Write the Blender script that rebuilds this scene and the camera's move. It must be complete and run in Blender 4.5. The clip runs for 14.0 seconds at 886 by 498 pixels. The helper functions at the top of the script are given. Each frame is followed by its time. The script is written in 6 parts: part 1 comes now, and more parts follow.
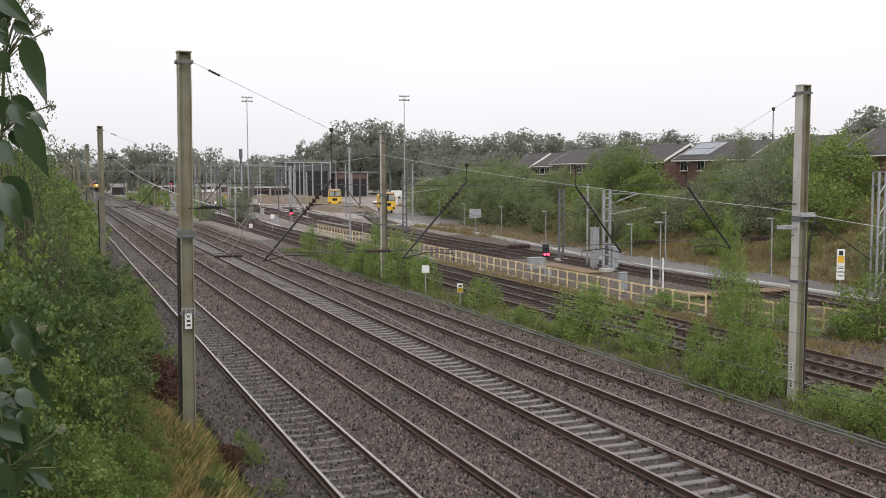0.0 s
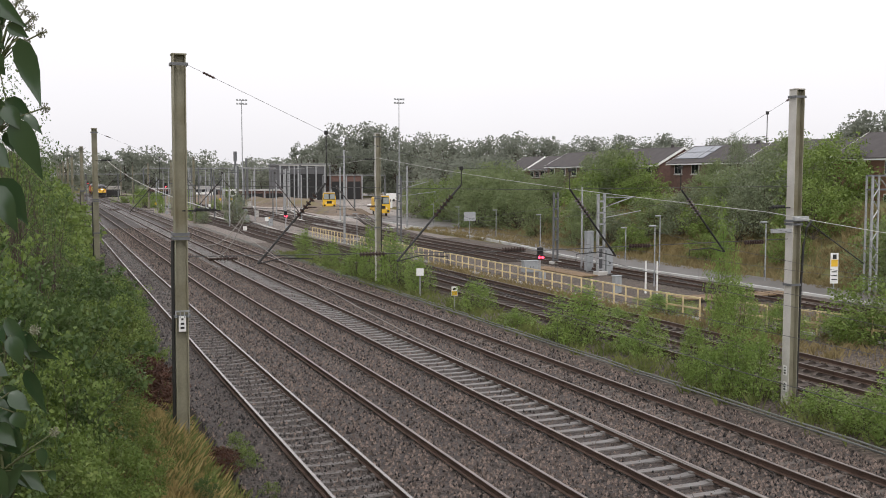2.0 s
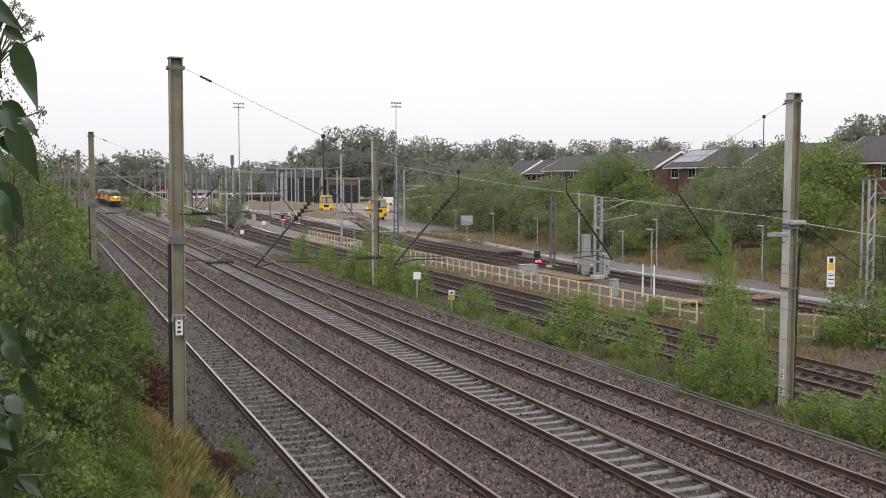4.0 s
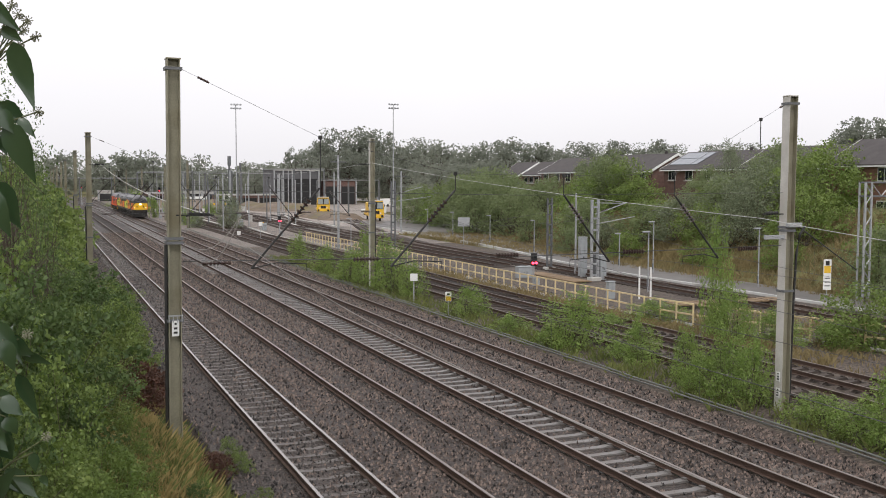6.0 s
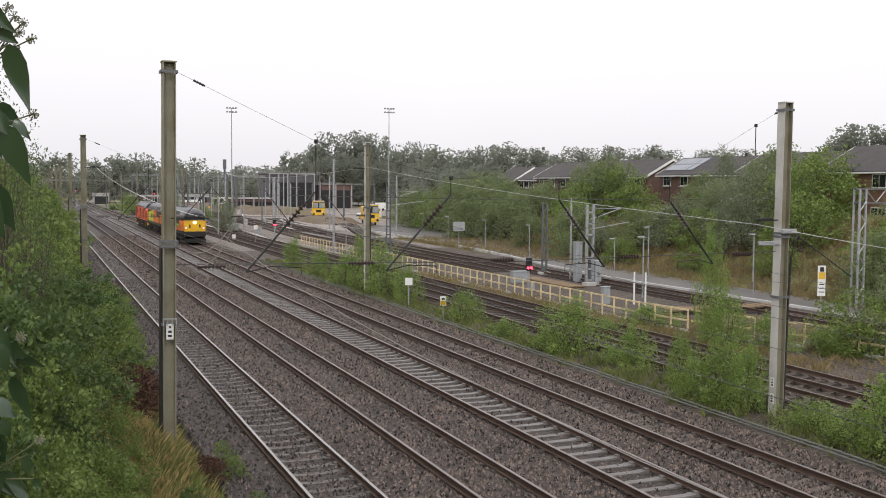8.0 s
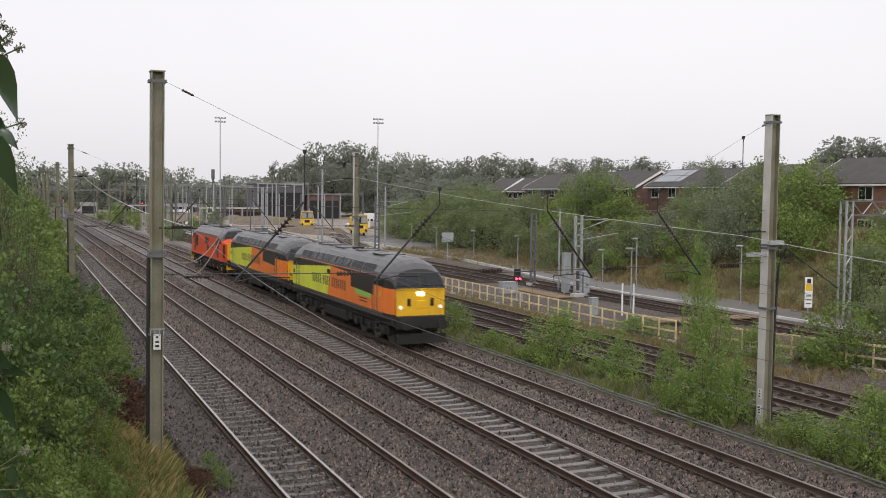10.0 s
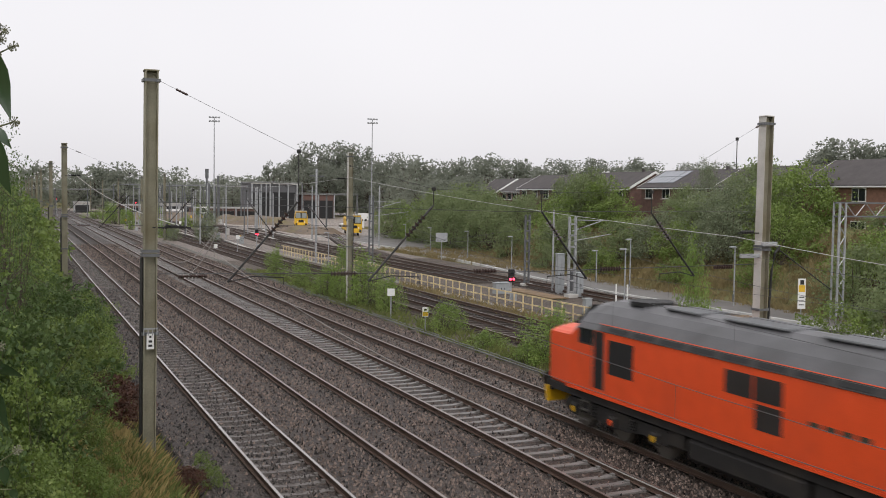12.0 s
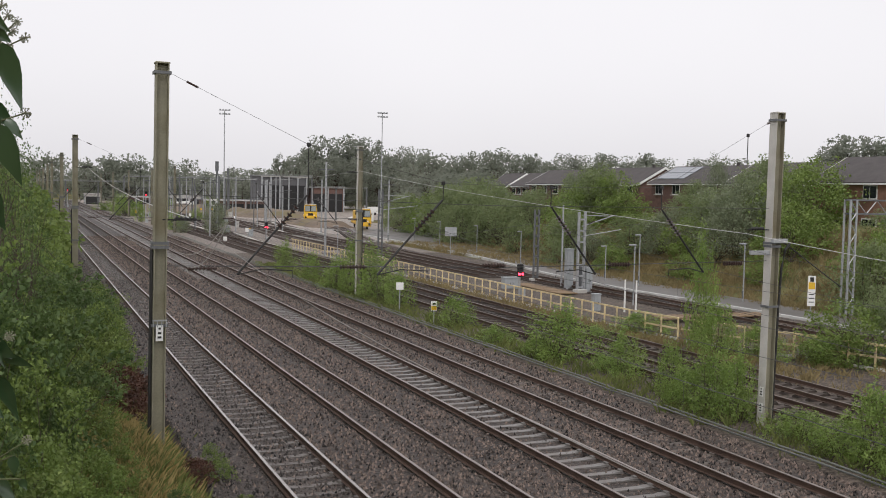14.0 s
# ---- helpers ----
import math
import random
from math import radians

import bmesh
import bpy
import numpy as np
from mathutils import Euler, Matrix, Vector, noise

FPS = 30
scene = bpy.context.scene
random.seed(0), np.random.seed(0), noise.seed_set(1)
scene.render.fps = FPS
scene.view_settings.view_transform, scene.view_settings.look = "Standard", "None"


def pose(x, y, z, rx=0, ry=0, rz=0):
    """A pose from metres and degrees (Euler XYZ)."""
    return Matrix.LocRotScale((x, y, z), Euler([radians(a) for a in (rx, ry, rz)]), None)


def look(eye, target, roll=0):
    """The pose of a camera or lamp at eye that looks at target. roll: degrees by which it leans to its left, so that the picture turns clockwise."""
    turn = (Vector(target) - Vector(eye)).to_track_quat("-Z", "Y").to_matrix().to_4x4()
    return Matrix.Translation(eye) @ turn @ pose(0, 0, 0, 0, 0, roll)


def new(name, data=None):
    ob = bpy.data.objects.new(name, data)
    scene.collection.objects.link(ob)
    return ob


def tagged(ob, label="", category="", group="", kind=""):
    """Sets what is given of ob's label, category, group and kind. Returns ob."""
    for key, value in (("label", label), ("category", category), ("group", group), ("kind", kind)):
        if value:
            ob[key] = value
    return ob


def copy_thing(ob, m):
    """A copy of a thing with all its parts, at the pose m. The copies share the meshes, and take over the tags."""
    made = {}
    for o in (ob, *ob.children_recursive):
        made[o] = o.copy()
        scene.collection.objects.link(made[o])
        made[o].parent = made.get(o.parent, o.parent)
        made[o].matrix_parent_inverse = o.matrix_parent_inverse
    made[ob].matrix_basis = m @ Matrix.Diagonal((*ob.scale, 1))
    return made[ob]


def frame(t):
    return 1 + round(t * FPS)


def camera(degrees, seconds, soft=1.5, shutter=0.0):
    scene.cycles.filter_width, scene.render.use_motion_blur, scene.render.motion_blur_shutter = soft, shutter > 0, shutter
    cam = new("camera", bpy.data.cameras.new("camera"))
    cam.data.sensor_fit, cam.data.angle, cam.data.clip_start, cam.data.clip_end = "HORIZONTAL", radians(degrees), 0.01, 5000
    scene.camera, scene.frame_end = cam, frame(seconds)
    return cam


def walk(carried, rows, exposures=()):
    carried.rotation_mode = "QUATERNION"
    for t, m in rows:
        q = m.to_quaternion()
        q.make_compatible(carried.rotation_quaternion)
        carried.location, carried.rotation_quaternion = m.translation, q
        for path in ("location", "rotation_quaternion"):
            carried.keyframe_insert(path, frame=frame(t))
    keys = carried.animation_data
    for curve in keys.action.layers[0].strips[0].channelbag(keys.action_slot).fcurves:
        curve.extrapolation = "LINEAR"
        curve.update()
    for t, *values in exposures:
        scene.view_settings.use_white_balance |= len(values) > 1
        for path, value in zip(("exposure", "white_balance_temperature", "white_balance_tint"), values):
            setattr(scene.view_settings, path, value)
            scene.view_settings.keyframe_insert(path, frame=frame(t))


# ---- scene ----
cam = camera(47.36, 14.0, soft=0.95, shutter=0.22)
EYE = (0.0, 0.0, 6.74)
TURNS = (  # seconds, tilt, roll, heading
    (0, 85.650, 0.156, -21.495),
    (0.5, 85.719, 0.082, -21.568),
    (1, 85.605, 0.167, -21.494),
    (1.5, 85.668, 0.065, -21.569),
    (2, 85.821, 0.032, -21.800),
    (2.5, 85.873, 0.052, -21.836),
    (3, 85.911, 0.061, -21.849),
    (5.5, 86.148, -0.097, -22.139),
    (6, 86.121, -0.164, -22.132),
    (6.5, 86.116, -0.246, -22.241),
    (7, 86.191, -0.242, -22.215),
    (7.5, 86.227, -0.342, -22.298),
    (8, 86.373, -0.454, -22.390),
    (10.5, 87.063, -0.766, -23.222),
    (11, 87.081, -0.857, -23.381),
    (11.5, 87.037, -0.829, -23.440),
    (12, 87.004, -0.847, -23.360),
    (12.5, 87.024, -0.966, -23.351),
    (13, 87.060, -1.249, -23.294),
    (13.5, 87.002, -1.231, -23.139),
    (14, 86.669, -1.271, -22.821),
)
walk(cam, [(t, pose(*EYE, a, b, c)) for t, a, b, c in TURNS],
     exposures=((0.0, 0.0), (3.0, 0.03), (8.0, 0.0), (10.5, -0.15), (14.0, -0.17)))

# ---- light ----
world = bpy.data.worlds.new("overcast_sky")
scene.world = world
world.use_nodes = True
wn = world.node_tree
wn.nodes.clear()
sky = wn.nodes.new("ShaderNodeTexSky")
sky.sky_type, sky.sun_disc = "NISHITA", False
sky.sun_elevation, sky.sun_rotation = radians(48), radians(200)
sky.dust_density, sky.air_density = 4.0, 1.0
pale = wn.nodes.new("ShaderNodeHueSaturation")
pale.inputs["Saturation"].default_value = 0.10
sky_bg = wn.nodes.new("ShaderNodeBackground")
sky_bg.inputs["Strength"].default_value = 0.05
cloud_bg = wn.nodes.new("ShaderNodeBackground")
# faint uneven cloud cover
wtc = wn.nodes.new("ShaderNodeTexCoord")
wnoise = wn.nodes.new("ShaderNodeTexNoise")
wnoise.inputs["Scale"].default_value, wnoise.inputs["Detail"].default_value = 2.2, 4
wramp = wn.nodes.new("ShaderNodeMix")
wramp.data_type = "RGBA"
wramp.inputs[6].default_value, wramp.inputs[7].default_value = (0.90, 0.88, 0.925, 1), (1.04, 1.015, 1.045, 1)
wn.links.new(wtc.outputs["Generated"], wnoise.inputs["Vector"])
wn.links.new(wnoise.outputs[0], wramp.inputs[0])
wn.links.new(wramp.outputs[2], cloud_bg.inputs["Color"])
cloud_bg.inputs["Strength"].default_value = 0.86
both = wn.nodes.new("ShaderNodeAddShader")
wout = wn.nodes.new("ShaderNodeOutputWorld")
wn.links.new(sky.outputs[0], pale.inputs["Color"])
wn.links.new(pale.outputs[0], sky_bg.inputs["Color"])
wn.links.new(sky_bg.outputs[0], both.inputs[0])
wn.links.new(cloud_bg.outputs[0], both.inputs[1])
wn.links.new(both.outputs[0], wout.inputs["Surface"])

sun_data = bpy.data.lights.new("sun", "SUN")
sun_data.energy, sun_data.angle, sun_data.color = 0.7, radians(25), (1.0, 0.955, 0.92)
sun = new("sun", sun_data)
sun.matrix_world = look((-20, -50, 60), (0, 0, 0))


# ---- materials ----
def mat(name, color, rough=0.6, metal=0.0, vary=0.25, scale=3.0, fine=40.0, bump=0.15, stain=None, island=0.0, spec=0.5, piece=0.0, depth=0.01):
    """Base colour with a coarse and a fine variation, an optional stain colour and a fine relief."""
    m = bpy.data.materials.new(name)
    m.use_nodes = True
    nt = m.node_tree
    n, l = nt.nodes, nt.links
    p = n["Principled BSDF"]
    p.inputs["Roughness"].default_value, p.inputs["Metallic"].default_value = rough, metal
    p.inputs["Specular IOR Level"].default_value = spec
    tc = n.new("ShaderNodeTexCoord")
    big = n.new("ShaderNodeTexNoise")
    big.inputs["Scale"].default_value, big.inputs["Detail"].default_value = scale, 4
    small = n.new("ShaderNodeTexNoise")
    small.inputs["Scale"].default_value, small.inputs["Detail"].default_value = fine, 3
    l.new(tc.outputs["Object"], big.inputs["Vector"])
    l.new(tc.outputs["Object"], small.inputs["Vector"])
    ramp = n.new("ShaderNodeMapRange")
    ramp.inputs["From Min"].default_value, ramp.inputs["From Max"].default_value = 0.3, 0.7
    ramp.inputs["To Min"].default_value, ramp.inputs["To Max"].default_value = 1 - vary, 1 + vary
    mixn = n.new("ShaderNodeMath")
    mixn.operation = "MULTIPLY_ADD"
    mixn.inputs[1].default_value = 0.6
    sm = n.new("ShaderNodeMath")
    sm.operation = "MULTIPLY"
    sm.inputs[1].default_value = 0.4
    l.new(small.outputs[0], sm.inputs[0])
    l.new(big.outputs[0], mixn.inputs[0])
    l.new(sm.outputs[0], mixn.inputs[2])
    l.new(mixn.outputs[0], ramp.inputs["Value"])
    factor = ramp.outputs[0]
    for amount, kind, socket in ((island, "ShaderNodeNewGeometry", "Random Per Island"), (piece, "ShaderNodeObjectInfo", "Random")):
        if amount:
            g = n.new(kind)
            r2 = n.new("ShaderNodeMapRange")
            r2.inputs["To Min"].default_value, r2.inputs["To Max"].default_value = 1 - amount, 1 + amount
            l.new(g.outputs[socket], r2.inputs["Value"])
            mu = n.new("ShaderNodeMath")
            mu.operation = "MULTIPLY"
            l.new(factor, mu.inputs[0])
            l.new(r2.outputs[0], mu.inputs[1])
            factor = mu.outputs[0]
    col = n.new("ShaderNodeMix")
    col.data_type, col.blend_type = "RGBA", "MULTIPLY"
    col.inputs[0].default_value = 1.0
    col.inputs[6].default_value = (*color, 1)
    l.new(factor, col.inputs[7])
    out = col.outputs[2]
    if stain:
        st = n.new("ShaderNodeTexNoise")
        st.inputs["Scale"].default_value, st.inputs["Detail"].default_value = scale * 0.37, 6
        l.new(tc.outputs["Object"], st.inputs["Vector"])
        cut = n.new("ShaderNodeMapRange")
        cut.inputs["From Min"].default_value, cut.inputs["From Max"].default_value = 0.5, 0.68
        l.new(st.outputs[0], cut.inputs["Value"])
        mx = n.new("ShaderNodeMix")
        mx.data_type = "RGBA"
        l.new(cut.outputs[0], mx.inputs[0])
        l.new(out, mx.inputs[6])
        mx.inputs[7].default_value = (*stain, 1)
        out = mx.outputs[2]
    l.new(out, p.inputs["Base Color"])
    if bump:
        b = n.new("ShaderNodeBump")
        b.inputs["Strength"].default_value, b.inputs["Distance"].default_value = bump, depth
        l.new(small.outputs[0], b.inputs["Height"])
        l.new(b.outputs[0], p.inputs["Normal"])
    return m


def leaf_mat(name, dark, light, rough=0.5, through_light=0.3, gloss=0.35):
    m = bpy.data.materials.new(name)
    m.use_nodes = True
    n, l = m.node_tree.nodes, m.node_tree.links
    p = n["Principled BSDF"]
    p.inputs["Roughness"].default_value = rough
    p.inputs["Specular IOR Level"].default_value = gloss
    g = n.new("ShaderNodeNewGeometry")
    tc = n.new("ShaderNodeTexCoord")
    ns = n.new("ShaderNodeTexNoise")
    ns.inputs["Scale"].default_value = 0.7
    l.new(tc.outputs["Object"], ns.inputs["Vector"])
    add = n.new("ShaderNodeMath")
    add.operation = "MULTIPLY_ADD"
    add.inputs[1].default_value = 0.55
    l.new(g.outputs["Random Per Island"], add.inputs[0])
    sc = n.new("ShaderNodeMath")
    sc.operation = "MULTIPLY_ADD"
    sc.inputs[1].default_value, sc.inputs[2].default_value = 1.6, -0.55
    l.new(ns.outputs[0], sc.inputs[0])
    l.new(sc.outputs[0], add.inputs[2])
    mx = n.new("ShaderNodeMix")
    mx.data_type = "RGBA"
    mx.inputs[6].default_value, mx.inputs[7].default_value = (*dark, 1), (*light, 1)
    l.new(add.outputs[0], mx.inputs[0])
    l.new(mx.outputs[2], p.inputs["Base Color"])
    tr = n.new("ShaderNodeBsdfTranslucent")
    l.new(mx.outputs[2], tr.inputs["Color"])
    ms = n.new("ShaderNodeMixShader")
    ms.inputs[0].default_value = through_light
    l.new(p.outputs[0], ms.inputs[1])
    l.new(tr.outputs[0], ms.inputs[2])
    l.new(ms.outputs[0], n["Material Output"].inputs["Surface"])
    return m


def stone_mat(name, color, other, size=18.0, wet=0.42, gloss=0.5):
    """Crushed stone: cells of two rock colours, shade of the gaps put into the colour, and a strong relief."""
    m = bpy.data.materials.new(name)
    m.use_nodes = True
    n, l = m.node_tree.nodes, m.node_tree.links
    p = n["Principled BSDF"]
    p.inputs["Roughness"].default_value = wet
    p.inputs["Specular IOR Level"].default_value = gloss
    tc = n.new("ShaderNodeTexCoord")
    v = n.new("ShaderNodeTexVoronoi")
    v.inputs["Scale"].default_value = size
    big = n.new("ShaderNodeTexNoise")
    big.inputs["Scale"].default_value, big.inputs["Detail"].default_value = 0.35, 6
    for node in (v, big):
        l.new(tc.outputs["Object"], node.inputs["Vector"])
    sep = n.new("ShaderNodeSeparateColor")
    l.new(v.outputs["Color"], sep.inputs[0])
    mx = n.new("ShaderNodeMix")
    mx.data_type = "RGBA"
    mx.inputs[6].default_value, mx.inputs[7].default_value = (*color, 1), (*other, 1)
    f = n.new("ShaderNodeMath")
    f.operation = "MULTIPLY_ADD"
    f.inputs[1].default_value = 0.75
    fb = n.new("ShaderNodeMapRange")
    fb.inputs["From Min"].default_value, fb.inputs["From Max"].default_value = 0.35, 0.65
    fb.inputs["To Max"].default_value = 0.4
    l.new(big.outputs[0], fb.inputs["Value"])
    l.new(sep.outputs[0], f.inputs[0])
    l.new(fb.outputs[0], f.inputs[2])
    l.new(f.outputs[0], mx.inputs[0])
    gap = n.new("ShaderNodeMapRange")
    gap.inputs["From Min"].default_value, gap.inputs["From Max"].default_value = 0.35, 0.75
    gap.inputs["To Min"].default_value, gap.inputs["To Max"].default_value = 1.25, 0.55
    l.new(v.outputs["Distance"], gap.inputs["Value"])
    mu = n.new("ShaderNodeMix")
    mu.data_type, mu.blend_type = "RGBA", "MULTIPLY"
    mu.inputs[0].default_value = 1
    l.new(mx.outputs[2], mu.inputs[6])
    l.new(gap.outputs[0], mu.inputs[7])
    l.new(mu.outputs[2], p.inputs["Base Color"])
    b = n.new("ShaderNodeBump")
    b.invert = True
    b.inputs["Strength"].default_value, b.inputs["Distance"].default_value = 0.9, 0.03
    l.new(v.outputs["Distance"], b.inputs["Height"])
    l.new(b.outputs[0], p.inputs["Normal"])
    return m


def glow(name, color, strength):
    m = bpy.data.materials.new(name)
    m.use_nodes = True
    p = m.node_tree.nodes["Principled BSDF"]
    p.inputs["Base Color"].default_value = (*color, 1)
    p.inputs["Emission Color"].default_value = (*color, 1)
    p.inputs["Emission Strength"].default_value = strength
    return m


M_EARTH = mat("rough_grass_earth", (0.14, 0.135, 0.06), 0.95, vary=0.5, scale=0.35, fine=9, bump=0.6, stain=(0.17, 0.125, 0.055), spec=0.1, depth=0.05)
M_YARD = stone_mat("yard_ballast", (0.062, 0.05, 0.043), (0.15, 0.122, 0.10), 9, 0.75, 0.2)
# bed colour sunk near black to carry the shade between loose stones
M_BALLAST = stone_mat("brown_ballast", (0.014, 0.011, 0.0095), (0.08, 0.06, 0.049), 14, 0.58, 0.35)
M_STONE_DARK = mat("oily_ballast_stone", (0.068, 0.059, 0.054), 0.6, vary=0.3, scale=30, fine=120, island=1.0, bump=0.2, spec=0.3)
M_STONE = mat("ballast_stone", (0.118, 0.090, 0.075), 0.65, vary=0.3, scale=30, fine=120, island=1.1, bump=0.2, spec=0.3)
M_RUST = mat("rusty_rail", (0.075, 0.045, 0.032), 0.75, 0.0, vary=0.35, scale=2, fine=60, bump=0.2)
M_HEAD = mat("polished_rail_head", (0.36, 0.33, 0.31), 0.26, 0.7, vary=0.12, scale=0.6, fine=30, bump=0.02)
M_HEAD_BROWN = mat("lightly_used_rail_head", (0.30, 0.26, 0.235), 0.4, 0.75, vary=0.2, scale=0.6, fine=30, bump=0.03)
M_HEAD_DULL = mat("dull_rail_head", (0.20, 0.16, 0.135), 0.45, 0.6, vary=0.25, scale=0.6, fine=30, bump=0.05)
M_SLEEPER = mat("pale_concrete_sleeper", (0.205, 0.196, 0.188), 0.5, vary=0.2, scale=5, fine=50, piece=0.14, bump=0.2, stain=(0.16, 0.14, 0.125))
M_SLEEPER_DARK = mat("dirty_concrete_sleeper", (0.112, 0.094, 0.083), 0.7, vary=0.35, scale=5, fine=50, piece=0.25, bump=0.3, stain=(0.13, 0.11, 0.09))
M_SLEEPER_GREY = mat("half_buried_concrete_sleeper", (0.158, 0.145, 0.134), 0.6, vary=0.4, scale=7, fine=50, piece=0.2, bump=0.3, stain=(0.075, 0.058, 0.05))
M_SLEEPER_WOOD = mat("old_timber_sleeper", (0.075, 0.06, 0.052), 0.85, vary=0.35, scale=4, fine=50, piece=0.25, bump=0.3)
M_MAST = mat("weathered_mast_steel", (0.25, 0.235, 0.17), 0.7, 0.0, vary=0.25, scale=1.6, fine=30, bump=0.15, stain=(0.17, 0.145, 0.08))
M_EDGE = mat("worn_white_edging", (0.55, 0.55, 0.53), 0.7, vary=0.25, scale=0.8, fine=20, bump=0.1, stain=(0.36, 0.35, 0.33))
M_MAST_PALE = mat("pale_mast_face", (0.54, 0.52, 0.48), 0.6, 0.0, vary=0.18, scale=1.6, fine=30, bump=0.12, stain=(0.42, 0.40, 0.35))
M_GALV = mat("galvanised_steel", (0.38, 0.39, 0.40), 0.5, 0.35, vary=0.2, scale=4, fine=60, bump=0.06)
M_GALV_DARK = mat("dull_grey_steel", (0.14, 0.145, 0.15), 0.6, 0.2, vary=0.25, scale=4, fine=60, bump=0.06)
M_DARK = mat("blackened_fitting", (0.025, 0.024, 0.023), 0.6, 0.1, vary=0.3, scale=6, fine=60, bump=0.1)
M_INSUL = mat("brown_insulator", (0.06, 0.035, 0.03), 0.3, vary=0.2, scale=6, fine=60, bump=0.05)
M_WIRE = mat("weathered_wire", (0.10, 0.10, 0.10), 0.5, 0.5, vary=0.2, scale=1, fine=20, bump=0)
M_WIRE_BRIGHT = mat("bright_conductor", (0.55, 0.55, 0.53), 0.45, 0.2, vary=0.1, scale=1, fine=20, bump=0)
M_WIRE_PALE = mat("aluminium_conductor", (0.27, 0.25, 0.23), 0.5, 0.3, vary=0.1, scale=1, fine=20, bump=0)
M_CREAM = mat("cream_railing_paint", (0.70, 0.57, 0.33), 0.6, vary=0.2, scale=3, fine=40, bump=0.1, stain=(0.48, 0.38, 0.24))
M_WHITE = mat("white_paint", (0.78, 0.78, 0.76), 0.5, vary=0.1, scale=3, fine=40, bump=0.05)
M_CONC = mat("pale_concrete", (0.50, 0.49, 0.46), 0.8, vary=0.2, scale=1.2, fine=30, bump=0.2, stain=(0.36, 0.34, 0.31))
M_TARMAC = mat("wet_grey_walkway", (0.14, 0.128, 0.12), 0.5, vary=0.25, scale=0.8, fine=30, bump=0.2, stain=(0.10, 0.092, 0.086), spec=0.5)
M_CABINET = mat("grey_cabinet_paint", (0.33, 0.35, 0.36), 0.5, vary=0.12, scale=4, fine=40, bump=0.05)
M_YELLOW = mat("plant_yellow_paint", (0.75, 0.46, 0.03), 0.45, vary=0.15, scale=3, fine=40, bump=0.05)
M_GLASS = mat("dark_cab_glass", (0.02, 0.023, 0.027), 0.1, vary=0.1, scale=2, fine=20, bump=0, spec=0.4)
# pale base colour stands in for bright sky mirrored in the panes
M_PALE_GLASS = mat("sky_paled_cab_glass", (0.30, 0.33, 0.33), 0.12, vary=0.3, scale=2, fine=20, bump=0, spec=0.6)
M_BLACK = mat("matt_black", (0.012, 0.012, 0.012), 0.6, vary=0.2, scale=3, fine=30, bump=0.02)
M_RED_LAMP = glow("red_signal_aspect", (1.0, 0.03, 0.06), 9)
M_LAMP = glow("white_headlight", (1.0, 0.97, 0.9), 14)
M_MARKER = glow("dim_marker_light", (1.0, 0.95, 0.85), 0.45)
M_BRICK_FAR = mat("red_brick", (0.15, 0.088, 0.073), 0.85, vary=0.25, scale=3, fine=14, bump=0.2)
M_BRICK_WARM = mat("orange_brick", (0.25, 0.135, 0.095), 0.85, vary=0.25, scale=3, fine=14, bump=0.2)
M_TILE = mat("brown_roof_tile", (0.075, 0.066, 0.065), 0.8, vary=0.25, scale=1.2, fine=9, bump=0.3)
M_SHED = mat("dark_cladding", (0.10, 0.10, 0.105), 0.7, vary=0.2, scale=0.5, fine=8, bump=0.1)
M_TIMBER = mat("orange_brown_timber", (0.22, 0.15, 0.085), 0.8, vary=0.25, scale=2, fine=40, bump=0.2, piece=0.15)
M_SOLAR = mat("solar_glass", (0.22, 0.24, 0.27), 0.15, vary=0.08, scale=2, fine=20, bump=0, spec=0.9)
M_PIPE = mat("grey_green_pipe", (0.14, 0.15, 0.13), 0.6, vary=0.2, scale=1, fine=20, bump=0.05)
M_MOUND = mat("bare_brown_earth", (0.205, 0.165, 0.13), 0.95, vary=0.35, scale=0.4, fine=6, bump=0.5, stain=(0.19, 0.165, 0.09), spec=0.1, depth=0.05)
# apron and far yard stone paled: distance haze put into both colours
M_APRON = stone_mat("brown_yard_stone", (0.20, 0.168, 0.145), (0.34, 0.285, 0.235), 7, 0.5, 0.5)
M_YARD_FAR = stone_mat("haze_paled_yard_stone", (0.12, 0.10, 0.086), (0.24, 0.198, 0.165), 8, 0.6, 0.35)
M_BARK = mat("grey_brown_bark", (0.085, 0.066, 0.05), 0.9, vary=0.35, scale=4, fine=30, bump=0.5)
M_STEM = mat("green_brown_stem", (0.10, 0.11, 0.045), 0.7, vary=0.3, scale=10, fine=60, bump=0.1)
M_DRY = leaf_mat("dry_grass_blade", (0.21, 0.165, 0.075), (0.33, 0.265, 0.135), 0.8)
M_STRAW = leaf_mat("straw_blade", (0.30, 0.23, 0.09), (0.48, 0.38, 0.17), 0.8)
M_GRASS = leaf_mat("grass_blade", (0.10, 0.13, 0.035), (0.22, 0.24, 0.08), 0.7)
M_LEAF_SHRUB = leaf_mat("shrub_leaf", (0.10, 0.15, 0.034), (0.27, 0.335, 0.098), through_light=0.4)
M_LEAF_OLIVE = leaf_mat("yellow_green_leaf", (0.115, 0.175, 0.04), (0.265, 0.345, 0.095), through_light=0.42)
M_LEAF_DEEP = leaf_mat("deep_green_leaf", (0.055, 0.10, 0.028), (0.15, 0.21, 0.07), through_light=0.36)
M_LEAF_BRIGHT = leaf_mat("buddleia_leaf", (0.17, 0.265, 0.06), (0.33, 0.43, 0.12), through_light=0.4)
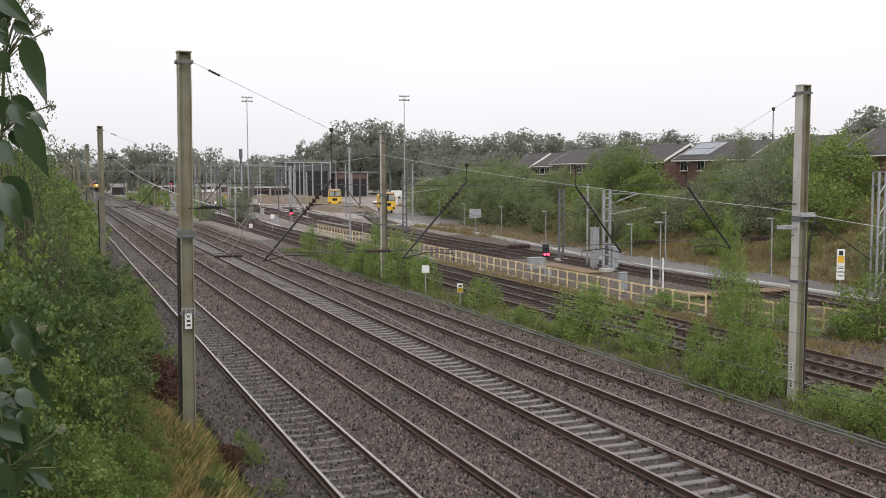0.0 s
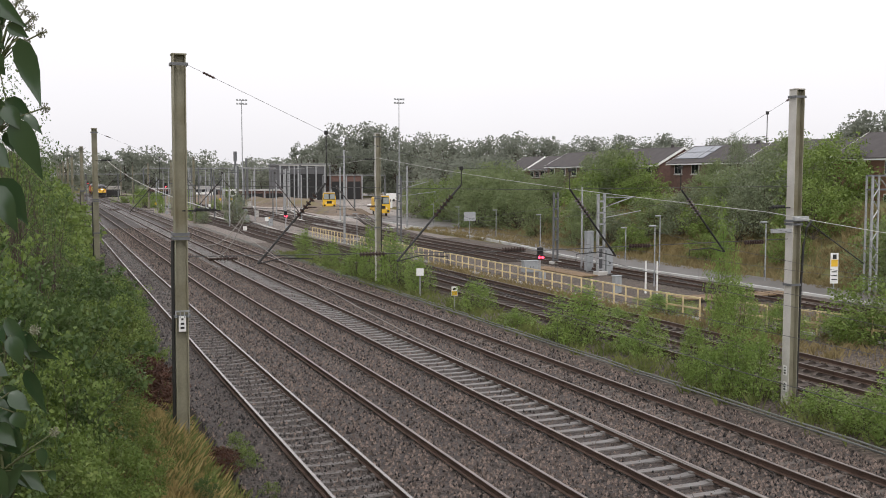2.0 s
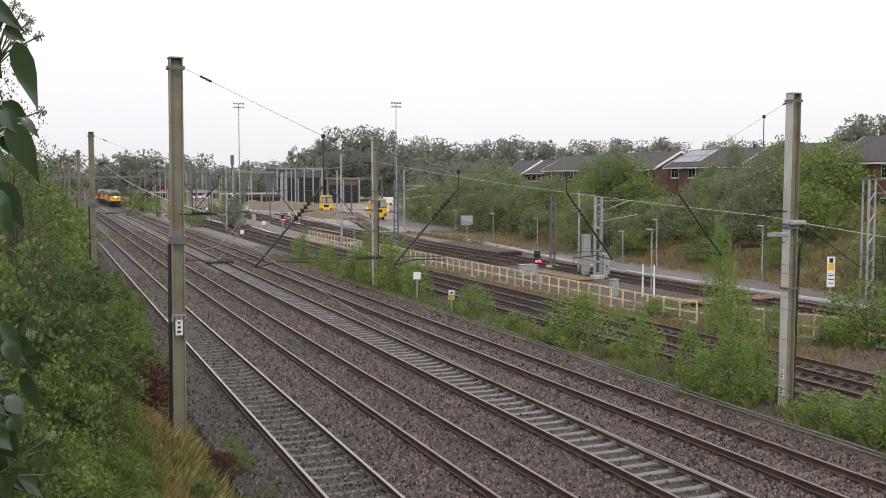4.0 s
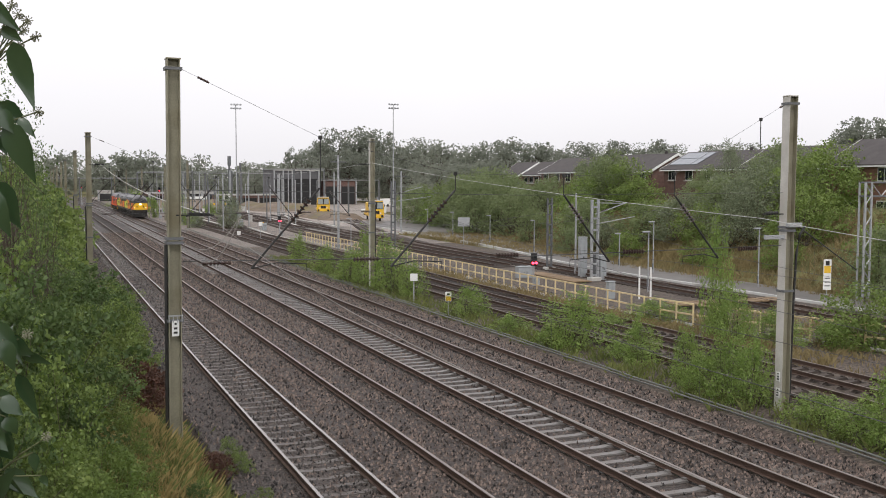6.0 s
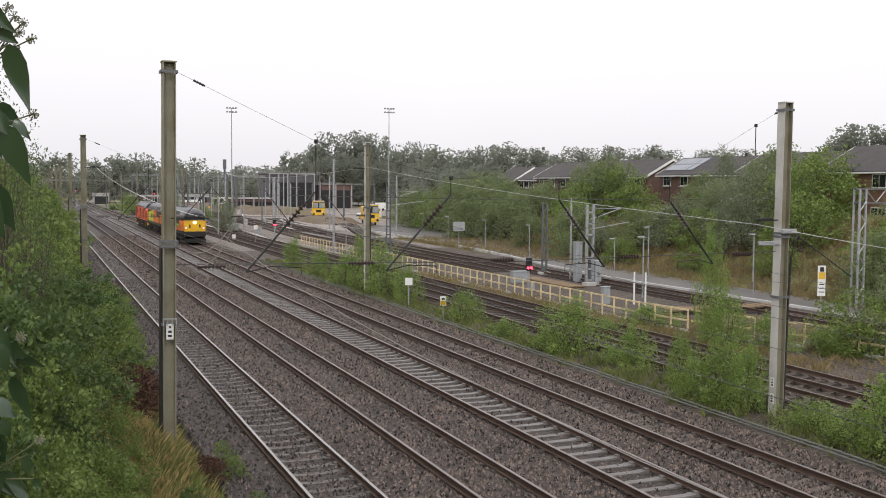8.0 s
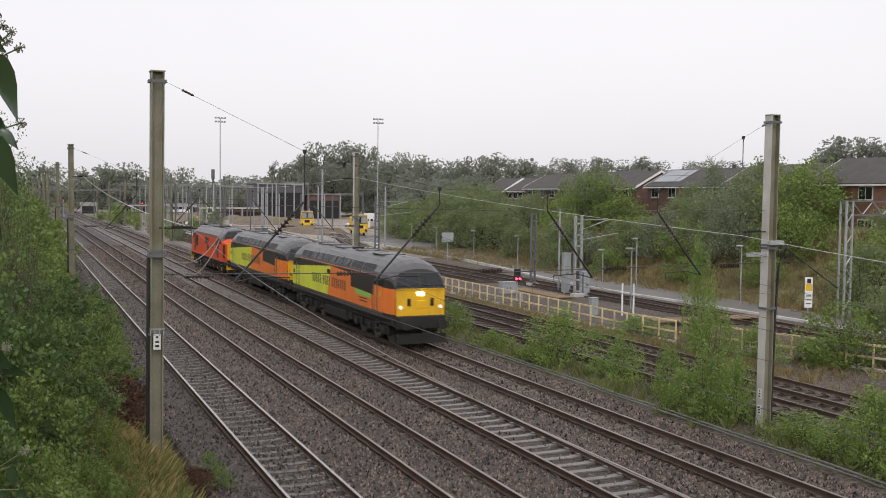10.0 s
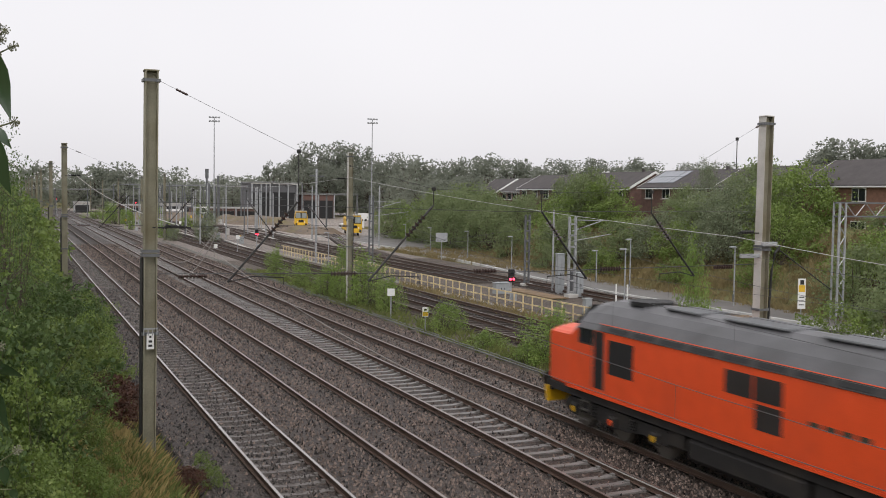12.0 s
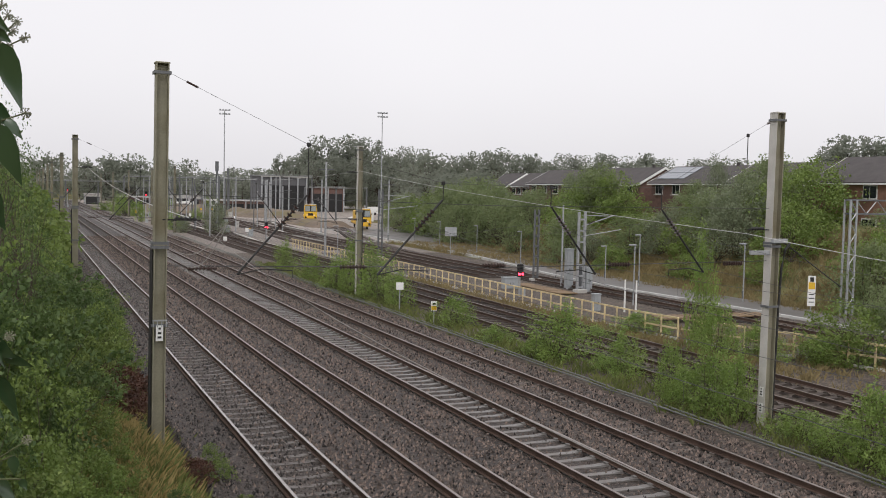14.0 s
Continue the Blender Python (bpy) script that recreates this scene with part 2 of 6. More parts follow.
M_LEAF_MID = leaf_mat("embankment_leaf", (0.185, 0.235, 0.11), (0.295, 0.345, 0.17), through_light=0.6)
M_LEAF_GREY = leaf_mat("willow_leaf", (0.175, 0.21, 0.125), (0.285, 0.32, 0.20), through_light=0.4)
# distance haze put into the colour: far paler than real leaves
M_LEAF_FAR = leaf_mat("haze_paled_leaf", (0.255, 0.275, 0.225), (0.325, 0.345, 0.28), through_light=0.75)
M_LEAF_RED = leaf_mat("bramble_leaf", (0.08, 0.04, 0.028), (0.15, 0.07, 0.045))
M_BANKGRASS = leaf_mat("bank_grass_blade", (0.19, 0.155, 0.075), (0.33, 0.26, 0.13), 0.8)
M_UMBEL = mat("flower_head_green", (0.22, 0.22, 0.15), 0.7, vary=0.2, scale=200, fine=900, bump=0)
M_IVY = leaf_mat("ivy_leaf", (0.018, 0.042, 0.016), (0.055, 0.095, 0.042), 0.2, 0.1, 0.75)


# ---- builders ----
def part(name, bm, material, parent=None, label=""):
    """Links a bmesh as one mesh object under a thing or a part."""
    me = bpy.data.meshes.new(name)
    bm.to_mesh(me)
    bm.free()
    me.materials.append(material)
    ob = new(name, me)
    ob.parent = parent
    if label:
        ob["label"] = label
    return ob


def share(name, ob, m, parent=None):
    """A piece of its own on another piece's mesh."""
    o = new(name, ob.data)
    o.parent = parent
    o.matrix_basis = m
    return o


def thing(name, label, category, group="", kind="", at=None):
    e = new(name)
    e.empty_display_size = 0.2
    if at is not None:
        e.matrix_basis = at
    return tagged(e, label, category, group, kind)


def box(bm, c, s, m=None, bevel=0.0):
    r = bmesh.ops.create_cube(bm, size=1.0)
    vs = r["verts"]
    bmesh.ops.scale(bm, vec=s, verts=vs)
    if bevel:
        es = list({e for v in vs for e in v.link_edges})
        vs = list({v for f in bmesh.ops.bevel(bm, geom=es, offset=bevel, segments=1, affect="EDGES")["faces"] for v in f.verts} | {v for v in vs if v.is_valid})
    if m is not None:
        bmesh.ops.transform(bm, matrix=m, verts=vs)
    bmesh.ops.translate(bm, vec=c, verts=vs)
    return bm


def tube(bm, pts, r, sides=6, r2=None):
    """A round bar along a polyline, tapered from r to r2."""
    pts = [Vector(q) for q in pts]
    rings = []
    for i, q in enumerate(pts):
        d = (pts[min(i + 1, len(pts) - 1)] - pts[max(i - 1, 0)]).normalized()
        a = d.orthogonal().normalized() if abs(d.z) > 0.95 else d.cross(Vector((0, 0, 1))).normalized()
        b = d.cross(a)
        rr = r if r2 is None else r + (r2 - r) * i / (len(pts) - 1)
        rings.append([bm.verts.new(q + rr * (math.cos(k * 2 * math.pi / sides) * a + math.sin(k * 2 * math.pi / sides) * b)) for k in range(sides)])
    for u, w in zip(rings, rings[1:]):
        for k in range(sides):
            bm.faces.new((u[k], u[(k + 1) % sides], w[(k + 1) % sides], w[k]))
    bm.faces.new(rings[0][::-1])
    bm.faces.new(rings[-1])
    return bm


def prism(bm, outline, axis, depth, m=None):
    """An outline in two coordinates pulled along the third axis (0, 1 or 2), centred."""
    def put(u, w, d):
        v = [u, w]
        v.insert(axis, d)
        return Vector(v) if m is None else m @ Vector(v)
    a = [bm.verts.new(put(u, w, -depth / 2)) for u, w in outline]
    b = [bm.verts.new(put(u, w, depth / 2)) for u, w in outline]
    k = len(a)
    bm.faces.new(a[::-1])
    bm.faces.new(b)
    for i in range(k):
        bm.faces.new((a[i], a[(i + 1) % k], b[(i + 1) % k], b[i]))
    bmesh.ops.recalc_face_normals(bm, faces=bm.faces)
    return bm


def disc(bm, c, r, w, axis=0, sides=20):
    ax = {0: Matrix.Rotation(radians(90), 4, "Y"), 1: Matrix.Rotation(radians(90), 4, "X"), 2: Matrix.Identity(4)}[axis]
    bmesh.ops.create_cone(bm, cap_ends=True, segments=sides, radius1=r, radius2=r, depth=w, matrix=Matrix.Translation(c) @ ax)
    return bm


B = bmesh.new


def shift(y):
    """How far the line has bent to the side at a distance."""
    return 1.7 * (1 - math.exp(-max(y, 0.0) ** 2 / (2 * 120.0 ** 2)))


def bank_foot(y):
    """Where the far embankment begins to rise."""
    return float(np.interp(y, (0, 65, 87, 102, 120, 140, 170, 400), (44.9, 45.2, 47.4, 49.6, 53.5, 63.5, 76.0, 173.0)))


def height(x, y):
    """Height of the ground over the rails."""
    x = x - shift(y)
    z = -0.42
    left = max(0.0, min(1.0, (2.9 - x) / 7.5))
    z += 5.2 * left
    top = 1 - max(0.0, min(1.0, (y - 2.0) / 5.0))
    if x < 3:
        z = max(z, 5.0 * top * max(0.0, min(1.0, (3.0 - x) / 1.6)) - 0.42)
    if x < 4.2:
        z += 0.85 * math.exp(-((x - 2.7) / 0.8) ** 2 - ((y - 23.5) / 4.0) ** 2)
    foot = bank_foot(y)
    k = max(0.0, min(1.0, (x - foot) / 17.0))
    z += 5.0 * k * k * (3 - 2 * k)
    if x < 2.9 or k > 0:
        z += 0.18 * noise.noise(Vector((x * 0.5, y * 0.5, 0))) * (1 if k > 0 else min(1, (2.9 - x)))
    return z


def ground_sheet():
    xs = np.concatenate([np.linspace(-1500, -60, 12), np.linspace(-50, -8, 10), np.arange(-7, 6, 0.5), np.arange(6, 44, 4.0), np.arange(44, 70, 1.5), np.linspace(72, 200, 20), np.linspace(240, 1800, 12)])
    ys = np.concatenate([np.linspace(-400, -30, 8), np.arange(-25, 12, 1.0), np.arange(12, 60, 2.0), np.arange(60, 250, 6.0), np.linspace(260, 800, 18), np.linspace(900, 3500, 10)])
    vs = [(x, y, height(x, y)) for y in ys for x in xs]
    w = len(xs)
    fs = [(j * w + i, j * w + i + 1, (j + 1) * w + i + 1, (j + 1) * w + i) for j in range(len(ys) - 1) for i in range(w - 1)]
    me = bpy.data.meshes.new("ground")
    me.from_pydata([tuple(map(float, v)) for v in vs], [], fs)
    me.materials.append(M_EARTH)
    me.shade_smooth()
    return tagged(new("ground", me), "rough grassy ground and embankments beside the railway", "ground", kind="structure")


def strip(name, x0, x1, y0, y1, z, material, label, category, drop=0.0, step=4.0, follow=True):
    """A long slab beside or under the line, with sloping shoulders of width drop."""
    bm = B()
    n = max(2, int((y1 - y0) / step))
    rows = []
    for i in range(n + 1):
        y = y0 + (y1 - y0) * i / n
        o = shift(y) if follow else 0
        rows.append([bm.verts.new((x + o, y, h)) for x, h in ((x0 - drop, -0.6), (x0, z), (x1, z), (x1 + drop, -0.6))])
    for a, b in zip(rows, rows[1:]):
        for k in range(3):
            bm.faces.new((a[k], a[k + 1], b[k + 1], b[k]))
    return tagged(part(name, bm, material), label, category, kind="structure")


RAIL = [(-0.035, 0.0), (0.035, 0.0), (0.035, -0.035), (0.01, -0.05), (0.01, -0.135), (0.07, -0.15), (0.07, -0.16), (-0.07, -0.16), (-0.07, -0.15), (-0.01, -0.135), (-0.01, -0.05), (-0.035, -0.035)]


def rail_bm(x, y0, y1, outline, bend=True, step=6.0):
    bm = B()
    n = int((y1 - y0) / step)
    rings = []
    for i in range(n + 1):
        y = y0 + (y1 - y0) * i / n
        o = x + (shift(y) if bend else 0)
        rings.append([bm.verts.new((o + u, y, w)) for u, w in outline])
    k = len(outline)
    for a, b in zip(rings, rings[1:]):
        for j in range(k):
            bm.faces.new((a[j], a[(j + 1) % k], b[(j + 1) % k], b[j]))
    bmesh.ops.recalc_face_normals(bm, faces=bm.faces)
    return bm


def sleeper_bm():
    bm = B()
    prism(bm, [(-1.25, -0.36), (1.25, -0.36), (1.25, -0.27), (0.80, -0.24), (0.745, -0.168), (0.5, -0.165), (0.4, -0.185), (-0.4, -0.185), (-0.5, -0.165), (-0.745, -0.168), (-0.80, -0.24), (-1.25, -0.27)], 1, 0.21)
    for x in (-0.65, 0.65):
        box(bm, (x, 0, -0.15), (0.09, 0.14, 0.05))
    return bm


def track(left, y0, y1, sleeper, head, label, first=8.0, pieces=75.0, spacing=0.66, sink=0.0):
    """One railway track: two rails with their polished heads, single sleepers near by and the rest joined."""
    t = thing("railway_track", label, "railway track", "running lines and sidings", kind="structure")
    c = left + 0.7525
    for x in (left, left + 1.505):
        r = part("rail", rail_bm(x, y0, y1, RAIL), M_RUST, t)
        part("running_surface", rail_bm(x, y0, y1, [(-0.037, 0.004), (0.037, 0.004), (0.037, -0.012), (-0.037, -0.012)]), head, r, "worn steel running surface")
    rnd = random.Random(int(left * 10))
    proto = None
    y = first
    rest = B()
    while y < min(y1, 260):
        place = pose(c + shift(y), y + rnd.uniform(-0.02, 0.02), -sink + rnd.uniform(-0.008, 0.008), 0, 0, rnd.uniform(-0.6, 0.6))
        if y < pieces:
            if proto is None:
                proto = part("sleeper", sleeper_bm(), sleeper, t)
                proto.matrix_basis = place
            else:
                share("sleeper", proto, place, t)
        else:
            box(rest, (c + shift(y), y, -0.26 - sink), (2.5, 0.24, 0.19))
        y += spacing
    ob = part("far_sleepers", rest, sleeper, t)
    ob["kind"] = "stuff"
    return t


# ---- foliage ----
def leaves_mesh(name, pts, size, material, rnd, up=0.35, slim=0.45, jitter=0.35):
    """Single leaves as folded four-cornered blades at the given points."""
    n = len(pts)
    nrm = rnd.normal(size=(n, 3))
    nrm[:, 2] = np.abs(nrm[:, 2]) + up
    nrm /= np.linalg.norm(nrm, axis=1)[:, None]
    t = rnd.normal(size=(n, 3))
    t -= nrm * (t * nrm).sum(1)[:, None]
    t /= np.linalg.norm(t, axis=1)[:, None]
    s = np.cross(nrm, t)
    L = size * (1 + jitter * rnd.uniform(-1, 1, n))[:, None]
    v = np.empty((n, 4, 3))
    v[:, 0] = pts - t * L * 0.5
    v[:, 1] = pts + s * L * slim + nrm * L * 0.12 - t * L * 0.05
    v[:, 2] = pts + t * L * 0.5 - nrm * L * 0.1
    v[:, 3] = pts - s * L * slim + nrm * L * 0.12 - t * L * 0.05
    me = bpy.data.meshes.new(name)
    me.vertices.add(n * 4)
    me.vertices.foreach_set("co", v.reshape(-1).astype(np.float32))
    me.loops.add(n * 4)
    me.loops.foreach_set("vertex_index", np.arange(n * 4, dtype=np.int32))
    me.polygons.add(n)
    me.polygons.foreach_set("loop_start", np.arange(0, n * 4, 4, dtype=np.int32))
    me.update(calc_edges=True)
    me.materials.append(material)
    return me


def crown_points(rnd, n, w, h, clumps, spread, base=0.15, shape=1.0, ragged=0.25, plume=0.8):
    """Points gathered in clumps over a lumpy crown of width w and height h, standing at z = 0."""
    a = rnd.uniform(0, 2 * np.pi, clumps)
    u = rnd.uniform(base, 1, clumps)
    prof = np.sqrt(np.clip(1 - ((u - 0.42) / 0.6) ** 2, 0.03, 1)) ** shape
    r = prof * np.sqrt(rnd.uniform(0.15, 1, clumps)) * (1 + ragged * rnd.normal(size=clumps))
    c = np.stack([np.cos(a) * r * w / 2, np.sin(a) * r * w / 2, u * h * (1 + ragged * 0.25 * rnd.normal(size=clumps))], 1)
    k = rnd.integers(0, clumps, n)
    d = rnd.normal(size=(n, 3))
    d /= np.linalg.norm(d, axis=1)[:, None]
    d *= (rnd.uniform(0.2, 1, n) ** 0.5)[:, None] * np.array([spread, spread, spread * plume]) * rnd.uniform(0.6, 1.3, clumps)[k][:, None]
    p = c[k] + d
    p[:, 2] = np.maximum(p[:, 2], 0.03)
    return p, c


def plant(name, seed, w, h, n, size, material, label, category, clumps=60, spread=None, stems=6, base=0.05, trunk=0.0, bark=None, ragged=0.25, shape=1.0, slim=0.45, group="", plume=0.8):
    """A shrub or a tree: trunk or stems that branch to the clumps, and a crown of single leaves."""
    rnd = np.random.default_rng(seed)
    t = thing(name, label, category, group)
    spread = spread or w * 0.13
    p, c = crown_points(rnd, n, w, h, clumps, spread, base, shape, ragged, plume)
    bm = B()
    foot = [Vector((0, 0, -0.3))] if trunk else [Vector((rnd.uniform(-0.2, 0.2) * w, rnd.uniform(-0.2, 0.2) * w, -0.2)) for _ in range(stems)]
    fork = Vector((0, 0, h * 0.3))
    if trunk:
        part("trunk", tube(B(), [(0, 0, -0.3), (0.02 * w, 0, h * 0.15), (0, 0.02 * w, h * 0.3), (0.01 * w, 0, h * 0.62)], trunk, 7, trunk * 0.3), bark or M_BARK, t)
    for i in range(0, clumps, 1 if clumps < 40 else 2):
        e = Vector(c[i])
        a = fork.lerp(Vector((0, 0, h * 0.6)), rnd.uniform()) if trunk else foot[i % len(foot)]
        m = a.lerp(e, 0.55) + Vector((0, 0, 0.08 * h * (1 if trunk else -0.3)))
        tube(bm, [a, m, e], max(0.008, (trunk or w * 0.02) * 0.3), 4, 0.004)
    limbs = part("branch" if trunk else "stem", bm, bark or M_BARK, t)
    limbs["kind"] = "stuff"
    cr = new("crown", leaves_mesh("crown", p, size, material, rnd, slim=slim))
    cr.parent = t
    cr["kind"] = "stuff"
    return t


def again(proto, x, y, sx=1.0, sz=None, turn=0.0, z=None):
    """Another plant of the same kind on the ground at a place, with its own size."""
    o = copy_thing(proto, pose(x, y, height(x, y) - 0.05 if z is None else z, 0, 0, turn))
    o.scale = (sx, sx, sz or sx)
    return o


# ---- ground and permanent way ----
ground_sheet()
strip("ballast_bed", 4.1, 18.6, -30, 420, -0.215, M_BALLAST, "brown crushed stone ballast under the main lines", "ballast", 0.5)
strip("yard_floor", 19.2, 43.5, -20, 105, -0.30, M_YARD, "dirty stone and cinder floor of the railway yard", "yard floor", 0.6)
strip("yard_floor", 19.2, 43.5, 105.2, 330, -0.30, M_YARD_FAR, "paler brown stone floor of the far yard", "yard floor", 0.6)
EDGE_LINE = ((20, 41.8), (38, 41.75), (48, 41.55), (55, 41.4), (62, 41.0), (70, 41.2), (78, 42.1), (88, 43.7), (98, 45.1), (112, 46.1), (125, 47.0), (140, 47.6), (165, 48.0))


def ribbon(name, rows, z, material, label, category):
    """A flat slab between two bent edges, rows of y, first and second edge."""
    bm = B()
    ring = [[bm.verts.new((x, y, h)) for x, h in ((a, -0.6), (a, z), (b, z), (b, -0.6))] for y, a, b in rows]
    for p, q in zip(ring, ring[1:]):
        for k in range(3):
            bm.faces.new((p[k], p[k + 1], q[k + 1], q[k]))
    return tagged(part(name, bm, material), label, category, kind="structure")


ribbon("trackside_path", [(y, x + 0.3, bank_foot(y) + 0.5) for y, x in EDGE_LINE], -0.2, M_TARMAC, "dark grey wet cinder path along the sidings", "path")
MAIN = []
for left, sl, sink, hd, lab in ((5.55, M_SLEEPER_GREY, 0.012, M_HEAD, "main line track on dirty half-buried concrete sleepers"),
                            (8.95, M_SLEEPER_DARK, 0.05, M_HEAD_BROWN, "main line track with sleepers sunk in brown ballast"),
                            (12.46, M_SLEEPER, 0.0, M_HEAD_BROWN, "main line track on clean pale concrete sleepers"),
                            (15.79, M_SLEEPER_DARK, 0.03, M_HEAD_BROWN, "main line track with rusty rails in brown ballast")):
    MAIN.append(track(left, -30, 420, sl, hd, lab, sink=sink))
for left, y0, y1 in ((22.3, 5, 200), (25.22, 5, 240), (34.2, 74, 260), (37.3, 5, 260)):
    track(left, y0, y1, M_SLEEPER_WOOD, M_HEAD_DULL, "rusty siding track on old timber sleepers", first=max(25, y0), pieces=45, sink=0.05)


def heads_of_ballast():
    """Loose stones lying over the near ballast."""
    rnd = np.random.default_rng(5)
    n = 112000
    x = rnd.uniform(4.0, 18.9, n)
    y = 13 + 125 * rnd.uniform(0, 1, n) ** 1.85
    keep = np.ones(n, bool)
    for left in (5.55, 8.95, 12.46, 15.79):
        for r in (left, left + 1.505):
            keep &= np.abs(x - r) > 0.09
    inside = (x > 12.3) & (x < 14.2)
    keep &= ~(inside & (rnd.uniform(size=n) < 0.8))
    x, y = x[keep], y[keep]
    n = len(x)
    peak = np.array([(1, 0, -0.5), (-1, 0, -0.5), (0, 1, -0.5), (0, -1, -0.5), (0, 0, 1)], float)
    faces = np.array([(0, 2, 4), (2, 1, 4), (1, 3, 4), (3, 0, 4)])
    s = rnd.uniform(0.02, 0.055, n) * (1 + y * 0.008)
    v = peak[None] * s[:, None, None] * rnd.uniform(0.6, 1.3, (n, 5, 1))
    v[:, 4, :2] += s[:, None] * rnd.uniform(-0.6, 0.6, (n, 2))
    a = rnd.uniform(0, 6.28, n)
    ca, sa = np.cos(a)[:, None], np.sin(a)[:, None]
    vx, vy = v[:, :, 0] * ca - v[:, :, 1] * sa, v[:, :, 0] * sa + v[:, :, 1] * ca
    v = np.stack([vx + (x + np.array([shift(q) for q in y]))[:, None], vy + y[:, None], v[:, :, 2] * 1.05 - 0.205], 2)
    f = (faces[None] + (np.arange(n) * 5)[:, None, None]).reshape(-1, 3)
    me = bpy.data.meshes.new("loose_ballast")
    me.vertices.add(n * 5)
    me.vertices.foreach_set("co", v.reshape(-1).astype(np.float32))
    me.loops.add(len(f) * 3)
    me.loops.foreach_set("vertex_index", f.reshape(-1).astype(np.int32))
    me.polygons.add(len(f))
    me.polygons.foreach_set("loop_start", np.arange(0, len(f) * 3, 3, dtype=np.int32))
    me.update(calc_edges=True)
    me.materials.append(M_STONE)
    me.materials.append(M_STONE_DARK)
    oily = rnd.uniform(size=n) < np.where(x < 7.0, 0.78, np.where((x > 9.6) & (x < 10.3), 0.35, 0.12))
    me.polygons.foreach_set("material_index", np.repeat(oily, 4).astype(np.int32))
    tagged(new("loose_ballast", me), "loose angular brown and grey ballast stones", "stones", kind="stuff")


heads_of_ballast()
# low concrete edging and cable run between main lines and yard
for dx in (0.0, 0.28):
    tagged(part("cable_pipe", tube(B(), [(19.15 + dx + shift(y), y, -0.12 + 0.02 * math.sin(y)) for y in np.arange(5, 150, 2.5)], 0.03, 6), M_PIPE), "thin grey-green cable pipe along the main line", "pipe", "cable pipes")
ribbon("white_edging", [(y, x + 0.05, x + 0.3) for y, x in EDGE_LINE], -0.15, M_EDGE, "white painted concrete edging along the yard path", "edging")


# ---- overhead line ----
def i_beam(bm, w, d, h, tf=0.025, tw=0.03, z0=-0.5):
    """An upright H section: flanges across y, web along x."""
    a, b, c = d / 2, w / 2, tw / 2
    line = [(-a, -b), (-a + tf, -b), (-a + tf, -c), (a - tf, -c), (a - tf, -b), (a, -b), (a, b), (a - tf, b), (a - tf, c), (-a + tf, c), (-a + tf, b), (-a, b)]
    return prism(bm, line, 2, h - z0, Matrix.Translation((0, 0, (h + z0) / 2)))


def insulator(bm, a, b, r=0.07, rings=6):
    a, b = Vector(a), Vector(b)
    tube(bm, [a, b], 0.025, 6)
    rot = (b - a).to_track_quat("Z", "Y").to_matrix().to_4x4()
    for i in range(rings):
        q = a.lerp(b, (i + 0.5) / rings)
        bmesh.ops.create_cone(bm, cap_ends=True, segments=10, radius1=r, radius2=r * 0.5, depth=0.045, matrix=Matrix.Translation(q) @ rot)
    return bm


